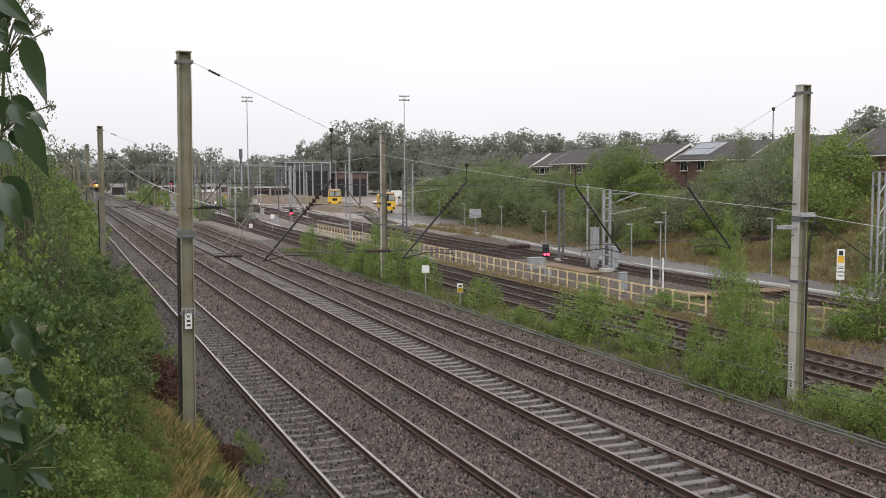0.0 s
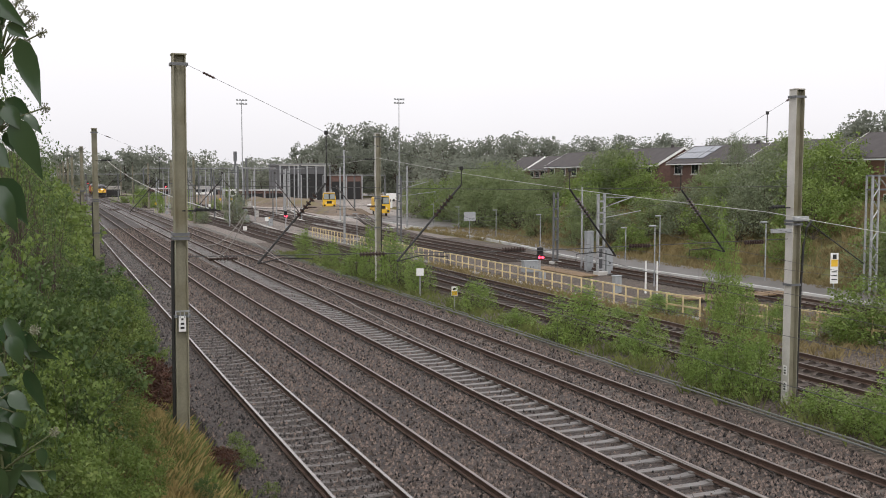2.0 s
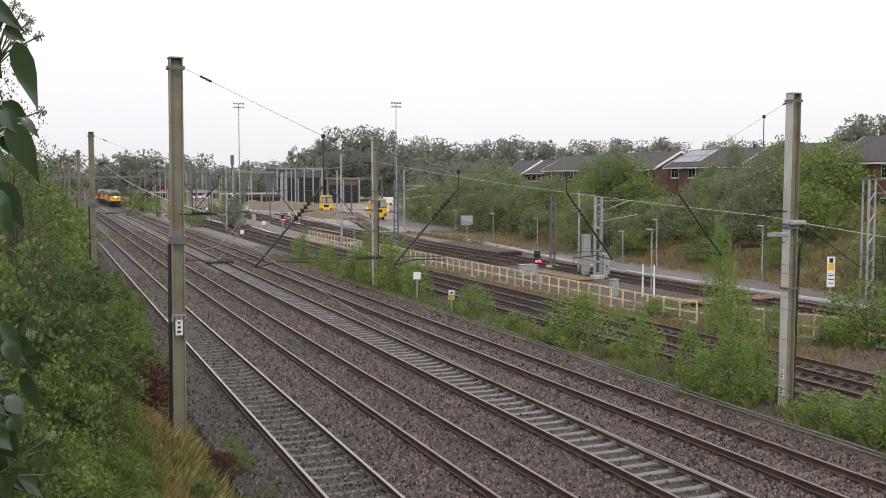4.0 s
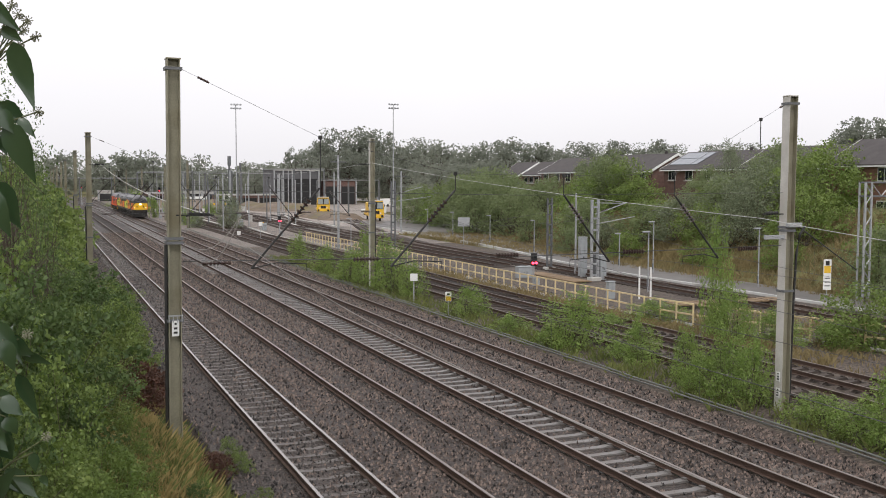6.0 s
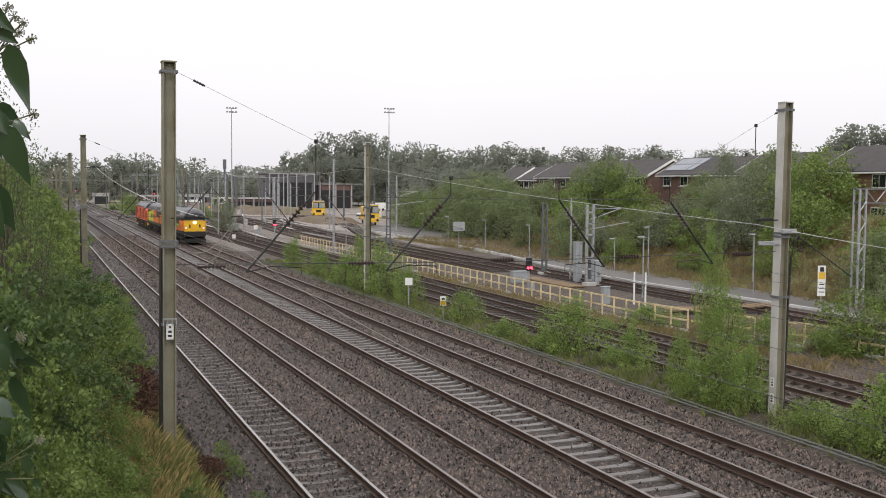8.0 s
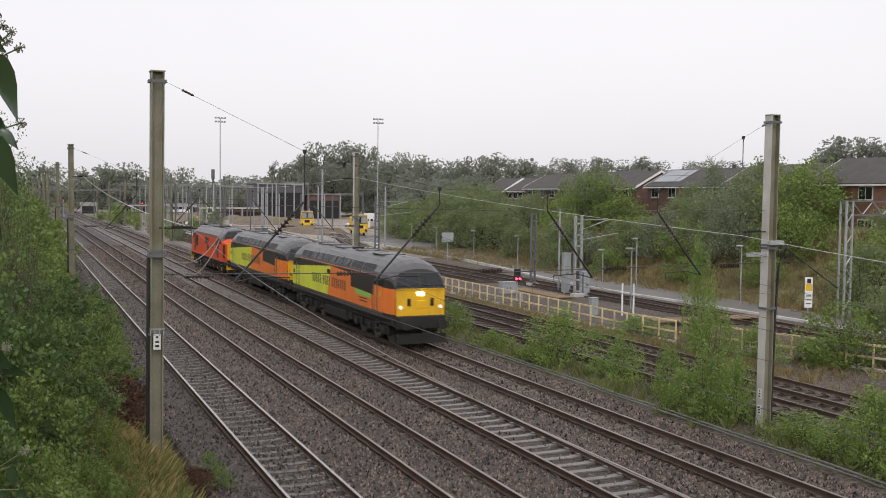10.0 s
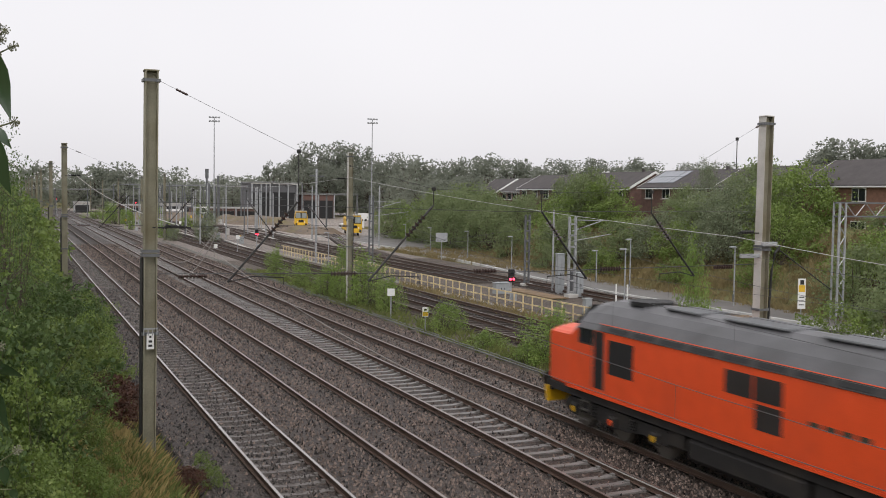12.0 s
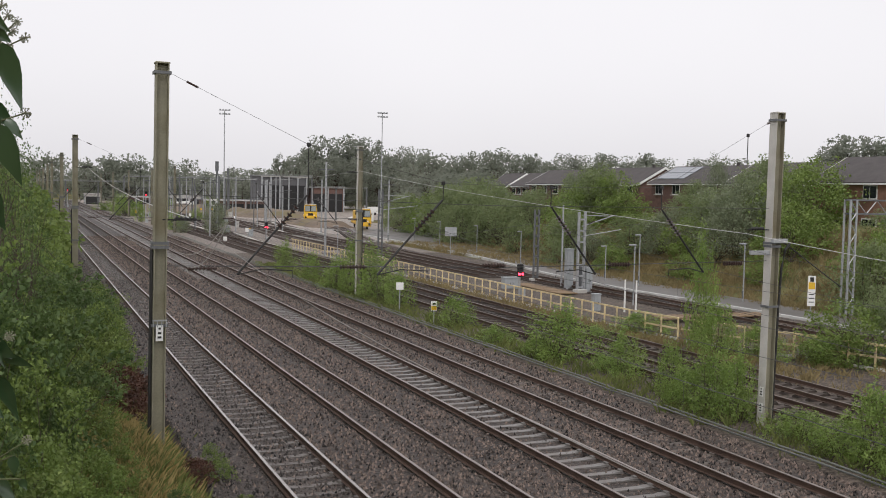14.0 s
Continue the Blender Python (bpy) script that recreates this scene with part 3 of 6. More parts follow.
def mast(x, y, h, pale, side, label, base=-0.45, turn=0.0, plate=0.0, arm=0.0, face_bracket=False, lean=0.0):
    """A headspan mast: H section with cap, bands, number plate bars, clamps, cable and base; side is +1 towards the tracks."""
    t = thing("overhead_line_mast", label, "mast", "headspan masts", at=pose(x, y, 0, 0, lean, turn))
    part("post", i_beam(B(), 0.33, 0.30, h, z0=base - 0.3), M_MAST, t)
    # one flange face and the cap paler than the rest of the post
    if pale is not M_MAST:
        part("pale_face", box(B(), (-0.1515, 0, (h + base) / 2), (0.008, 0.33, h - base)), pale, t, "pale painted flange face")
    part("cap", box(B(), (0, 0, h + 0.01), (0.345, 0.32, 0.04), bevel=0.01), pale, t)
    for z in (h - 0.22, 5.35, 5.25, 3.4):
        bm = B()
        for dy in (-0.165, 0.165):
            box(bm, (0, dy, z), (0.40, 0.025, 0.07))
        for dx in (-0.185, 0.185):
            box(bm, (dx, 0, z), (0.025, 0.36, 0.07))
        part("band", bm, M_GALV_DARK, t)
    part("base", box(B(), (0, 0, base - 0.05), (0.7, 0.7, 0.3), bevel=0.03), M_TARMAC, t)
    if plate:
        face = M_MAST is not pale
        for zz in ((plate, plate - 0.5) if face else (plate,)):
            hh = 0.3 if face else 0.38
            pl = part("number_plate", box(B(), (-0.163, 0, zz) if face else (0.0, -0.172, zz), (0.012, 0.17, hh) if face else (0.17, 0.012, hh), bevel=0.004), M_WHITE, t, "white number plate")
            for k, w in ((0.11, 0.05), (0.0, 0.08), (-0.1, 0.09)):
                part("marking", box(B(), (-0.172, 0, zz + k * 0.8) if face else (0.0, -0.181, zz + k), (0.006, w, 0.045) if face else (w, 0.006, 0.05)), M_DARK, pl, "dark unreadable bar")
    part("earth_cable", tube(B(), [(0.55, -0.16, 5.36), (0.38, -0.16, 5.15), (0.28, -0.14, 4.6), (0.24, -0.12, 3.4), (0.23, -0.1, 1.5), (0.2, -0.1, base)] if face_bracket else [(-0.2 * side, -0.1, z) for z in (base, 1.5, 3.0, 5.2)], 0.04, 6), M_DARK, t, "thick black cable")
    if not face_bracket and plate:
        part("plate_frame", box(B(), (0, -0.18, plate + 0.3), (0.34, 0.02, 0.035)), M_GALV, t)
        for dx in (-0.15, -0.05, 0.05, 0.15):
            part("frame_clip", box(B(), (dx, -0.18, plate + 0.22), (0.02, 0.02, 0.16)), M_GALV, t)
    if face_bracket:
        part("bracket", box(B(), (-0.5, -0.05, 5.05), (0.75, 0.1, 0.13), bevel=0.015), M_GALV, t, "grey bolted bracket")
        part("bracket", box(B(), (0.1, -0.2, 5.42), (0.55, 0.12, 0.14), bevel=0.015), M_GALV, t, "grey bolted bracket")
        part("tie_rod", tube(B(), [(0.3, -0.1, 5.4), (3.4, 0.6, 3.9)], 0.02, 5), M_DARK, t)
    if arm:
        a = B()
        box(a, (side * 0.5, 0, arm), (0.9, 0.035, 0.035))
        insulator(a, (side * 0.35, 0, arm + 0.04), (side * 0.85, 0, arm + 0.02), 0.06, 5)
        part("conductor_arm", a, M_DARK, t)
    return t


mast(3.07, 24.6, 9.56, M_MAST, 1, "tall weathered olive steel mast with white number plate", plate=3.22, arm=5.9, lean=0.42)
mast(21.32, 24.6, 9.31, M_MAST_PALE, -1, "tall pale grey steel mast rising from bushes", plate=0.75, arm=5.75, face_bracket=True, lean=0.3)
mast(3.08, 62.0, 9.43, M_MAST, 1, "weathered olive steel mast behind trackside shrubs", arm=7.6)
mast(20.27, 62.0, 9.41, M_MAST_PALE, -1, "pale steel mast standing among yard bushes", arm=7.75)
for y in (100, 141, 170, 212, 252, 292):
    for x, s in ((3.3, 1), (20.3, -1)):
        if not (x > 10 and y == 100):
            mast(x + shift(y), y + (10 if x > 10 else 0), 9.4, M_MAST, s, "distant dull steel mast beside the main line")


def headspan(y, xa, xb, za, droppers, arms, zc, name_label):
    """Cross wires between two masts with droppers and sloping insulated arms that hold the running wires."""
    t = thing("headspan", name_label, "overhead wires", "headspans")
    pts = [(xa, y, za)] + [(x, y, z) for x, z, _ in droppers] + [(xb, y, za - 0.3)]
    part("suspension_wire", tube(B(), pts, 0.0045, 5), M_WIRE, t)
    for a_, b_ in ((pts[0], pts[1]), (pts[-1], pts[-2])):
        a_, b_ = Vector(a_), Vector(b_)
        part("insulator", insulator(B(), a_.lerp(b_, 0.12), a_.lerp(b_, 0.2), 0.035, 4), M_INSUL, t, "small brown insulator")
    for i, (x, z, z2) in enumerate(droppers):
        d = part("dropper", tube(B(), [(x, y, z), (x, y, z2)], 0.014, 5), M_DARK, t)
        part("clamp", box(B(), (x, y, z), (0.1, 0.06, 0.1), bevel=0.015), M_DARK, d)
    for (x0, z0, x1, z1) in arms:
        bm = B()
        tube(bm, [(x0, y, z0), (x1, y, z1)], 0.028, 6)
        a = part("registration_arm", bm, M_DARK, t)
        ib = B()
        p0, p1 = Vector((x0, y, z0)), Vector((x1, y, z1))
        insulator(ib, p0.lerp(p1, 0.14), p0.lerp(p1, 0.42), 0.085, 6)
        part("insulator", ib, M_INSUL, a, "brown ribbed insulator")
    part("cross_wire", tube(B(), [(xa, y, zc + 0.12), ((xa + xb) / 2, y, zc), (xb, y, zc + 0.12)], 0.012, 5), M_WIRE, t)
    part("upper_cross_wire", tube(B(), [(xa, y, 6.5), ((xa + xb) / 2, y, 6.35), (xb, y, 6.4)], 0.007, 4), M_WIRE, t)
    for x in (4.1, 7.9, 11.9, 15.9, 19.9):
        ib = B()
        insulator(ib, (x - 0.35, y, zc + 0.05), (x + 0.35, y, zc + 0.05), 0.07, 8)
        part("insulator", ib, M_INSUL, t, "brown ribbed insulator")
    for (x0, z0, x1, z1) in arms:
        s = 1 if x1 < x0 else -1
        part("steady_arm", tube(B(), [(x1, y, z1), (x1 + s * 0.6, y - 0.1, z1 + 0.14), (x1 + s * 1.35, y - 0.15, z1 + 0.1), (x1 + s * 1.36, y - 0.15, z1 - 0.08)], 0.016, 5), M_DARK, t)
    return t


DROPS = ((6.70, 7.80, 6.54), (10.36, 6.92, 6.48), (13.60, 6.88, 6.35), (17.24, 6.95, 6.31), (20.27, 8.59, 7.70))
ARMS = ((6.67, 6.54, 4.94, 4.57), (10.34, 6.48, 8.56, 4.52), (13.61, 6.35, 15.09, 4.46), (17.27, 6.31, 18.82, 4.47))
headspan(24.6, 3.3, 21.15, 9.36, DROPS, ARMS, 4.68, "sagging headspan wires with dark sloping insulated arms")
headspan(62.0, 3.3, 20.1, 9.2, DROPS, ARMS, 4.68, "headspan wires with dark sloping insulated arms")
for y in (106.0, 148.0):
    o = shift(y)
    headspan(y, 3.3 + o, 20.1 + o, 9.2, [(x + o, a, b) for x, a, b in DROPS], [(a + o, b, c + o, d) for a, b, c, d in ARMS], 4.68, "distant headspan wires with dark sloping arms")


def sag(a, b, drop, n=12):
    a, b = Vector(a), Vector(b)
    return [a.lerp(b, i / n) - Vector((0, 0, 4 * drop * (i / n) * (1 - i / n))) for i in range(n + 1)]


def running_wires():
    ys = (-14, 24.6, 62, 106, 148, 190, 232)
    for c in (6.3, 9.7, 13.2, 16.55):
        t = thing("contact_line", "thin contact wire and catenary over a track", "overhead wires", "contact lines")
        for a, b in zip(ys, ys[1:]):
            bm, cat = B(), B()
            tube(bm, [(c + shift(a), a, 4.48), (c + shift(b), b, 4.48)], 0.0045, 4)
            top = sag((c + shift(a), a, 5.9), (c + shift(b), b, 5.9), 1.1)
            tube(cat, top, 0.004, 4)
            if a < 100:
                for q in top[1:-1]:
                    part("dropper_wire", tube(B(), [q, (q.x, q.y, 4.48)], 0.002, 3), M_WIRE, t)
            part("contact_wire", bm, M_WIRE, t)
            part("catenary_wire", cat, M_WIRE, t)
    near = (((3.95, -13, 5.9), (3.95, 24.8, 5.9), 1.08), ((3.95, 24.8, 5.9), (3.75, 62, 7.62), 0.3), ((3.75, 62, 7.62), (4.4, 106, 7.6), 0.6), ((4.4, 106, 7.6), (4.9, 148, 7.6), 0.6))
    yard = (((20.4, -13, 5.6), (20.25, 24.4, 5.63), 0.9), ((20.25, 24.4, 5.63), (20.2, 62, 7.87), 0.2), ((20.2, 62, 7.87), (20.1, 110, 7.7), 0.5))
    for spans, lab in ((near, "pale sagging aluminium conductor along the near masts"), (yard, "pale aluminium conductor along the yard side masts")):
        t = thing("return_conductor", lab, "overhead wires", "return conductors")
        for a, b, drop in spans:
            thin = spans is near and a[1] < 0
            part("conductor_span", tube(B(), sag(a, b, drop, 16), 0.005 if thin else 0.0105, 6), M_WIRE_PALE if thin else M_WIRE_BRIGHT, t)


running_wires()
# loops of cable hanging from the near mast
for k in (0.0, 0.25):
    tagged(part("cable_loop", tube(B(), [(3.3 + 1.35 * i / 14, 24.45, 5.25 - k * 0.3 + 0.6 * (i / 14) ** 2 - (0.28 + k) * math.sin(math.pi * i / 14)) for i in range(15)], 0.011, 6), M_WIRE_PALE), "pale slack cable looped from mast to wire", "cable", "cable loops")


# ---- locomotives ----
M_LOCO_DARK = mat("dark_bodyside_paint", (0.032, 0.028, 0.026), 0.45, vary=0.2, scale=1.5, fine=40, bump=0.03)
M_LOCO_ROOF = mat("wet_grey_roof", (0.105, 0.105, 0.11), 0.38, vary=0.25, scale=1.2, fine=30, bump=0.08, stain=(0.055, 0.055, 0.055))
M_LIME = mat("lime_yellow_paint", (0.76, 0.80, 0.075), 0.4, vary=0.1, scale=1.5, fine=40, bump=0.02, stain=(0.68, 0.71, 0.085))
M_ORANGE = mat("bright_orange_paint", (0.90, 0.235, 0.045), 0.4, vary=0.1, scale=1.5, fine=40, bump=0.02, stain=(0.82, 0.215, 0.045))
M_REDOR = mat("vermilion_paint", (0.85, 0.095, 0.022), 0.4, vary=0.1, scale=1.5, fine=40, bump=0.02, stain=(0.76, 0.09, 0.025))
M_WARN = mat("warning_yellow_paint", (0.83, 0.47, 0.015), 0.45, vary=0.12, scale=2, fine=40, bump=0.02, stain=(0.66, 0.36, 0.03))
M_GREEN = mat("light_green_paint", (0.25, 0.60, 0.10), 0.45, vary=0.1, scale=2, fine=40, bump=0.02)
M_LETTER = mat("dark_lettering_paint", (0.045, 0.05, 0.035), 0.5, vary=0.1, scale=2, fine=40, bump=0)
# dusty paint, base lowered to put the shade under the train into it
M_UNDER = mat("shade_dark_dusty_underframe", (0.019, 0.017, 0.016), 0.8, vary=0.35, scale=3, fine=30, bump=0.3, stain=(0.034, 0.028, 0.023))
M_STEEL = mat("worn_wheel_steel", (0.19, 0.175, 0.16), 0.5, 0.6, vary=0.25, scale=4, fine=40, bump=0.05)

# half section of the body: half width and height
SECTION = ((1.30, 1.08), (1.385, 1.18), (1.385, 2.55), (1.375, 3.02), (1.30, 3.20), (1.13, 3.48), (0.86, 3.72), (0.50, 3.87), (0.0, 3.92))
WAIST = 2.55
LEN = 18.05


def loft(stations, lift, inset=lambda s: 1.0, section=SECTION, length=LEN, base=None):
    """A body as rings along its length; lift(s) scales what is over the waist, inset(s) the width, s from the nearer end."""
    bm = B()
    rings = []
    for y in stations:
        s = min(y, length - y)
        k, w = lift(s), inset(s)
        half = [(x * w, z if z <= WAIST else WAIST + (z - WAIST) * k) for x, z in section]
        pts = [(-x, z) for x, z in half] + [(x, z) for x, z in half[-2::-1]]
        rings.append([bm.verts.new((x, y, z)) for x, z in pts])
    n = len(rings[0])
    for a, b in zip(rings, rings[1:]):
        for j in range(n - 1):
            bm.faces.new((a[j], a[j + 1], b[j + 1], b[j]))
        bm.faces.new((a[n - 1], a[0], b[0], b[n - 1]))
    bm.faces.new(rings[0])
    bm.faces.new(rings[-1])
    bmesh.ops.recalc_face_normals(bm, faces=bm.faces)
    return bm


def interp(s, pairs):
    return float(np.interp(s, [a for a, _ in pairs], [b for _, b in pairs]))


def side_plate(outline, side, thick=0.012, x=1.388):
    """A flat plate on the bodyside, outline in (y, z)."""
    return prism(B(), outline, 0, thick, Matrix.Translation((side * x, 0, 0)))


def cab_skin(stations, top, side, wide, low=1.45, thick=0.012):
    """A painted skin that follows the rounded plan of the cab side."""
    bm = B()
    rings = []
    for y in stations:
        x = 1.385 * wide(min(y, LEN - y))
        rings.append([bm.verts.new((side * (x + d), y, z)) for d, z in ((-0.02, low), (thick, low), (thick, top), (-0.02, top))])
    for a, b in zip(rings, rings[1:]):
        for k in range(4):
            bm.faces.new((a[k], a[(k + 1) % 4], b[(k + 1) % 4], b[k]))
    bm.faces.new(rings[0])
    bm.faces.new(rings[-1])
    bmesh.ops.recalc_face_normals(bm, faces=bm.faces)
    return bm


def sloped_plate(y0, y1, u0, u1, side, lo=(1.305, 3.17), hi=(1.10, 3.51), out=0.04, thick=0.04):
    """A plate on the sloping shoulder of the roof between two fractions of its height."""
    a, b = Vector((lo[0], 0, lo[1])), Vector((hi[0], 0, hi[1]))
    p, q = a.lerp(b, u0), a.lerp(b, u1)
    nrm = Vector((b.z - a.z, 0, a.x - b.x)).normalized()
    bm = B()
    vs = []
    for o in (out - thick, out):
        for r, y in ((p, y0), (p, y1), (q, y1), (q, y0)):
            w = r + nrm * o
            vs.append(bm.verts.new((side * w.x, y, w.z)))
    for f in ((3, 2, 1, 0), (4, 5, 6, 7), (0, 1, 5, 4), (1, 2, 6, 5), (2, 3, 7, 6), (3, 0, 4, 7)):
        bm.faces.new([vs[i] for i in f])
    bmesh.ops.recalc_face_normals(bm, faces=bm.faces)
    return bm


def bogie(parent, y, wheel_r, pitch=2.0):
    fr = B()
    for x in (-1.08, 1.08):
        prism(fr, [(y - 2.7, 0.62), (y - 2.5, 0.42), (y - 1.4, 0.52), (y - 0.6, 0.40), (y + 0.6, 0.40), (y + 1.4, 0.52), (y + 2.5, 0.42), (y + 2.7, 0.62), (y + 2.5, 0.85), (y - 2.5, 0.85)], 0, 0.16, Matrix.Translation((x, 0, 0)))
    for dy in (-2.6, -1, 1, 2.6):
        box(fr, (0, y + dy, 0.62), (2.1, 0.2, 0.25))
    b = part("bogie", fr, M_UNDER, parent)
    for dy in (-pitch, 0, pitch):
        for x in (-0.79, 0.79):
            w = B()
            disc(w, (x, y + dy, wheel_r), wheel_r, 0.13, 0, 28)
            disc(w, (x * 1.0 - math.copysign(0.07, x), y + dy, wheel_r), wheel_r + 0.03, 0.03, 0, 28)
            part("wheel", w, M_STEEL, b, "worn steel wheel")
        for x in (-1.2, 1.2):
            part("axlebox", box(B(), (x, y + dy, wheel_r), (0.16, 0.36, 0.34), bevel=0.05), M_UNDER, b)
    for dy in (-1.0, 1.0):
        for x in (-1.2, 1.2):
            sp = B()
            for k in range(5):
                disc(sp, (x, y + dy, 0.55 + k * 0.07), 0.11, 0.035, 2, 10)
            part("spring", sp, M_UNDER, b)
    return b


def running_gear(t, wheel_r, centre):
    bogie(t, LEN / 2 - centre, wheel_r)
    bogie(t, LEN / 2 + centre, wheel_r)
    part("underframe", box(B(), (0, LEN / 2, 1.05), (2.5, LEN - 0.3, 0.24)), M_UNDER, t)
    part("fuel_tank", box(B(), (0, LEN / 2, 0.62), (2.5, 4.1, 0.62), bevel=0.12), M_UNDER, t)
    for dy in (-2.5, 2.5):
        part("battery_box", box(B(), (0, LEN / 2 + dy, 0.72), (2.4, 0.6, 0.42), bevel=0.04), M_UNDER, t)
    for y, s in ((0, -1), (LEN, 1)):
        part("buffer_beam", box(B(), (0, y + s * 0.05, 1.1), (2.3, 0.3, 0.56), bevel=0.02), M_UNDER, t)
        for x in (-0.86, 0.86):
            bu = B()
            disc(bu, (x, y + s * 0.36, 1.05), 0.10, 0.45, 1, 14)
            disc(bu, (x, y + s * 0.58, 1.05), 0.23, 0.05, 1, 18)
            part("buffer", bu, M_UNDER, t)
        part("coupling", tube(B(), [(0, y, 1.0), (0, y + s * 0.45, 0.95), (0, y + s * 0.5, 0.6)], 0.05, 6), M_UNDER, t)
        for x in (-1.2, 1.2):
            st = B()
            for z in (0.35, 0.62, 0.88):
                box(st, (x, y - s * 2.2, z), (0.16, 0.45, 0.03))
            for dy in (-0.22, 0.22):
                box(st, (x, y - s * 2.2 + dy, 0.65), (0.03, 0.03, 0.75))
            part("cab_steps", st, M_STEEL, t)
    part("snowplough", prism(B(), [(-1.2, 0.18), (1.2, 0.18), (1.15, 0.62), (-1.15, 0.62)], 1, 0.08, Matrix.Translation((0, -0.22, 0))), M_UNDER, t)


def windscreen(bm_y, taper, x0, x1, y_lo, y_hi, z_lo, z_hi, out=0.02):
    bm = B()
    vs = []
    for o in (0.0, out):
        for x, y, z in ((x0, y_lo, z_lo), (x1, y_lo, z_lo), (x1 * taper, y_hi, z_hi), (x0 * taper, y_hi, z_hi)):
            vs.append(bm.verts.new((x, y - bm_y * o * 0.9, z + o * 0.4)))
    for f in ((3, 2, 1, 0), (4, 5, 6, 7), (0, 1, 5, 4), (1, 2, 6, 5), (2, 3, 7, 6), (3, 0, 4, 7)):
        bm.faces.new([vs[i] for i in f])
    bmesh.ops.recalc_face_normals(bm, faces=bm.faces)
    return bm


def freight_locomotive(lit):
    """Lime and orange freight diesel with sloping roof shoulders, origin under its leading end."""
    t = thing("freight_locomotive", "lime yellow and orange diesel freight locomotive with grey roof", "locomotive", "locomotives of the train")
    st = [0, 0.26, 0.6, 1.1, 1.7, 2.3] + list(np.linspace(3, LEN - 3, 9)) + [LEN - 2.3, LEN - 1.7, LEN - 1.1, LEN - 0.6, LEN - 0.26, LEN]
    lift = lambda s: interp(s, ((0, 0.06), (0.26, 0.66), (0.6, 0.83), (1.1, 0.94), (1.7, 0.99), (2.3, 1.0)))
    wide = lambda s: interp(s, ((0, 0.84), (0.26, 0.90), (0.6, 0.95), (1.1, 0.985), (1.7, 1.0)))
    body = part("body", loft(st, lift, wide), M_LOCO_DARK, t, "dark painted body shell")
    # grey roof skin
    roof_sec = tuple((x * 1.004, z + 0.008) for x, z in SECTION[4:])
    bm = B()
    rings = []
    for y in st[1:-1]:
        s = min(y, LEN - y)
        k, w = lift(s), wide(s)
        half = [(x * w, WAIST + (z - WAIST) * k + 0.006) for x, z in roof_sec]
        rings.append([bm.verts.new((x, y, z)) for x, z in [(-x, z) for x, z in half] + [(x, z) for x, z in half[-2::-1]]])
    for a, b in zip(rings, rings[1:]):
        for j in range(len(a) - 1):
            bm.faces.new((a[j], b[j], b[j + 1], a[j + 1]))
    bmesh.ops.recalc_face_normals(bm, faces=bm.faces)
    roof = part("roof", bm, M_LOCO_ROOF, t, "wet grey roof")
    for side in (-1, 1):
        part("lime_panel", side_plate([(17.3, 1.45), (17.3, 2.52), (9.35, 3.0), (9.93, 1.45)], side), M_LIME, t, "lime yellow side panel")
        part("orange_panel", side_plate([(9.925, 1.45), (9.345, 3.0), (5.9, 2.88), (5.9, 2.24), (2.36, 2.13), (2.36, 1.45)], side), M_ORANGE, t, "bright orange side panel")
        part("cab_panel", side_plate([(2.355, 1.45), (2.355, 2.62), (1.15, 2.60), (1.15, 1.45)], side), M_ORANGE, t, "orange cab side")
        part("cab_nose_panel", cab_skin((0.02, 0.26, 0.6, 1.1, 1.148), 2.58, side, wide), M_ORANGE, t, "orange cab side")
        part("rear_cab_panel", cab_skin([LEN - q for q in (0.02, 0.26, 0.6, 0.745)], 2.52, side, wide), M_LIME, t, "lime yellow cab side")
        part("cantrail_stripe", side_plate([(2.3, 3.06), (2.3, 3.085), (15.7, 3.085), (15.7, 3.06)], side, x=1.37), M_ORANGE, t, "thin orange stripe")
        part("sole_bar", side_plate([(1.2, 1.36), (1.2, 1.42), (17.0, 1.42), (17.0, 1.36)], side, 0.03, 1.385), M_STEEL, t)
        # plain bars where the operator's lettering stands
        for i in range(16):
            y = 12.85 - i * 0.37 - (0.2 if i > 4 else 0) - (0.2 if i > 8 else 0)
            part("lettering_bar", side_plate([(y, 1.92), (y, 2.42), (y - 0.17, 2.42), (y - 0.17, 1.92)], side, 0.016), M_LETTER, t, "dark plain bar")
        if lit:
            part("green_flash", side_plate([(5.3, 2.22), (5.0, 1.98), (2.75, 1.92), (2.75, 2.13)], side, 0.02), M_GREEN, t, "light green flash")
            for z in (1.82, 1.68):
                part("caption_bar", side_plate([(4.5, z), (4.5, z + 0.06), (3.3, z + 0.06), (3.3, z)], side, 0.02), M_LETTER, t, "dark plain bar")
            part("panel_opening", side_plate([(10.0, 2.55), (10.0, 2.8), (9.45, 2.8), (9.45, 2.55)], side, 0.02), M_BLACK, t)
        # cab doors, windows and rails
        for y0, y1, m in ((1.85, 2.35, M_ORANGE), (15.75, 16.25, M_LIME)):
            d = part("cab_door", side_plate([(y0, 1.46), (y0, 2.6), (y1, 2.6), (y1, 1.46)], side, 0.02), m, t, "painted cab door")
            part("door_window", side_plate([(y0 + 0.06, 2.64), (y0 + 0.06, 3.0), (y1 - 0.06, 3.0), (y1 - 0.06, 2.64)], side, 0.02, 1.383), M_GLASS, d, "dark glass")
            for dy in (-0.06, y1 - y0 + 0.06):
                part("handrail", tube(B(), [(side * 1.43, y0 + dy, 1.45), (side * 1.43, y0 + dy, 2.8)], 0.016, 6), M_STEEL, d, "bare steel rail")
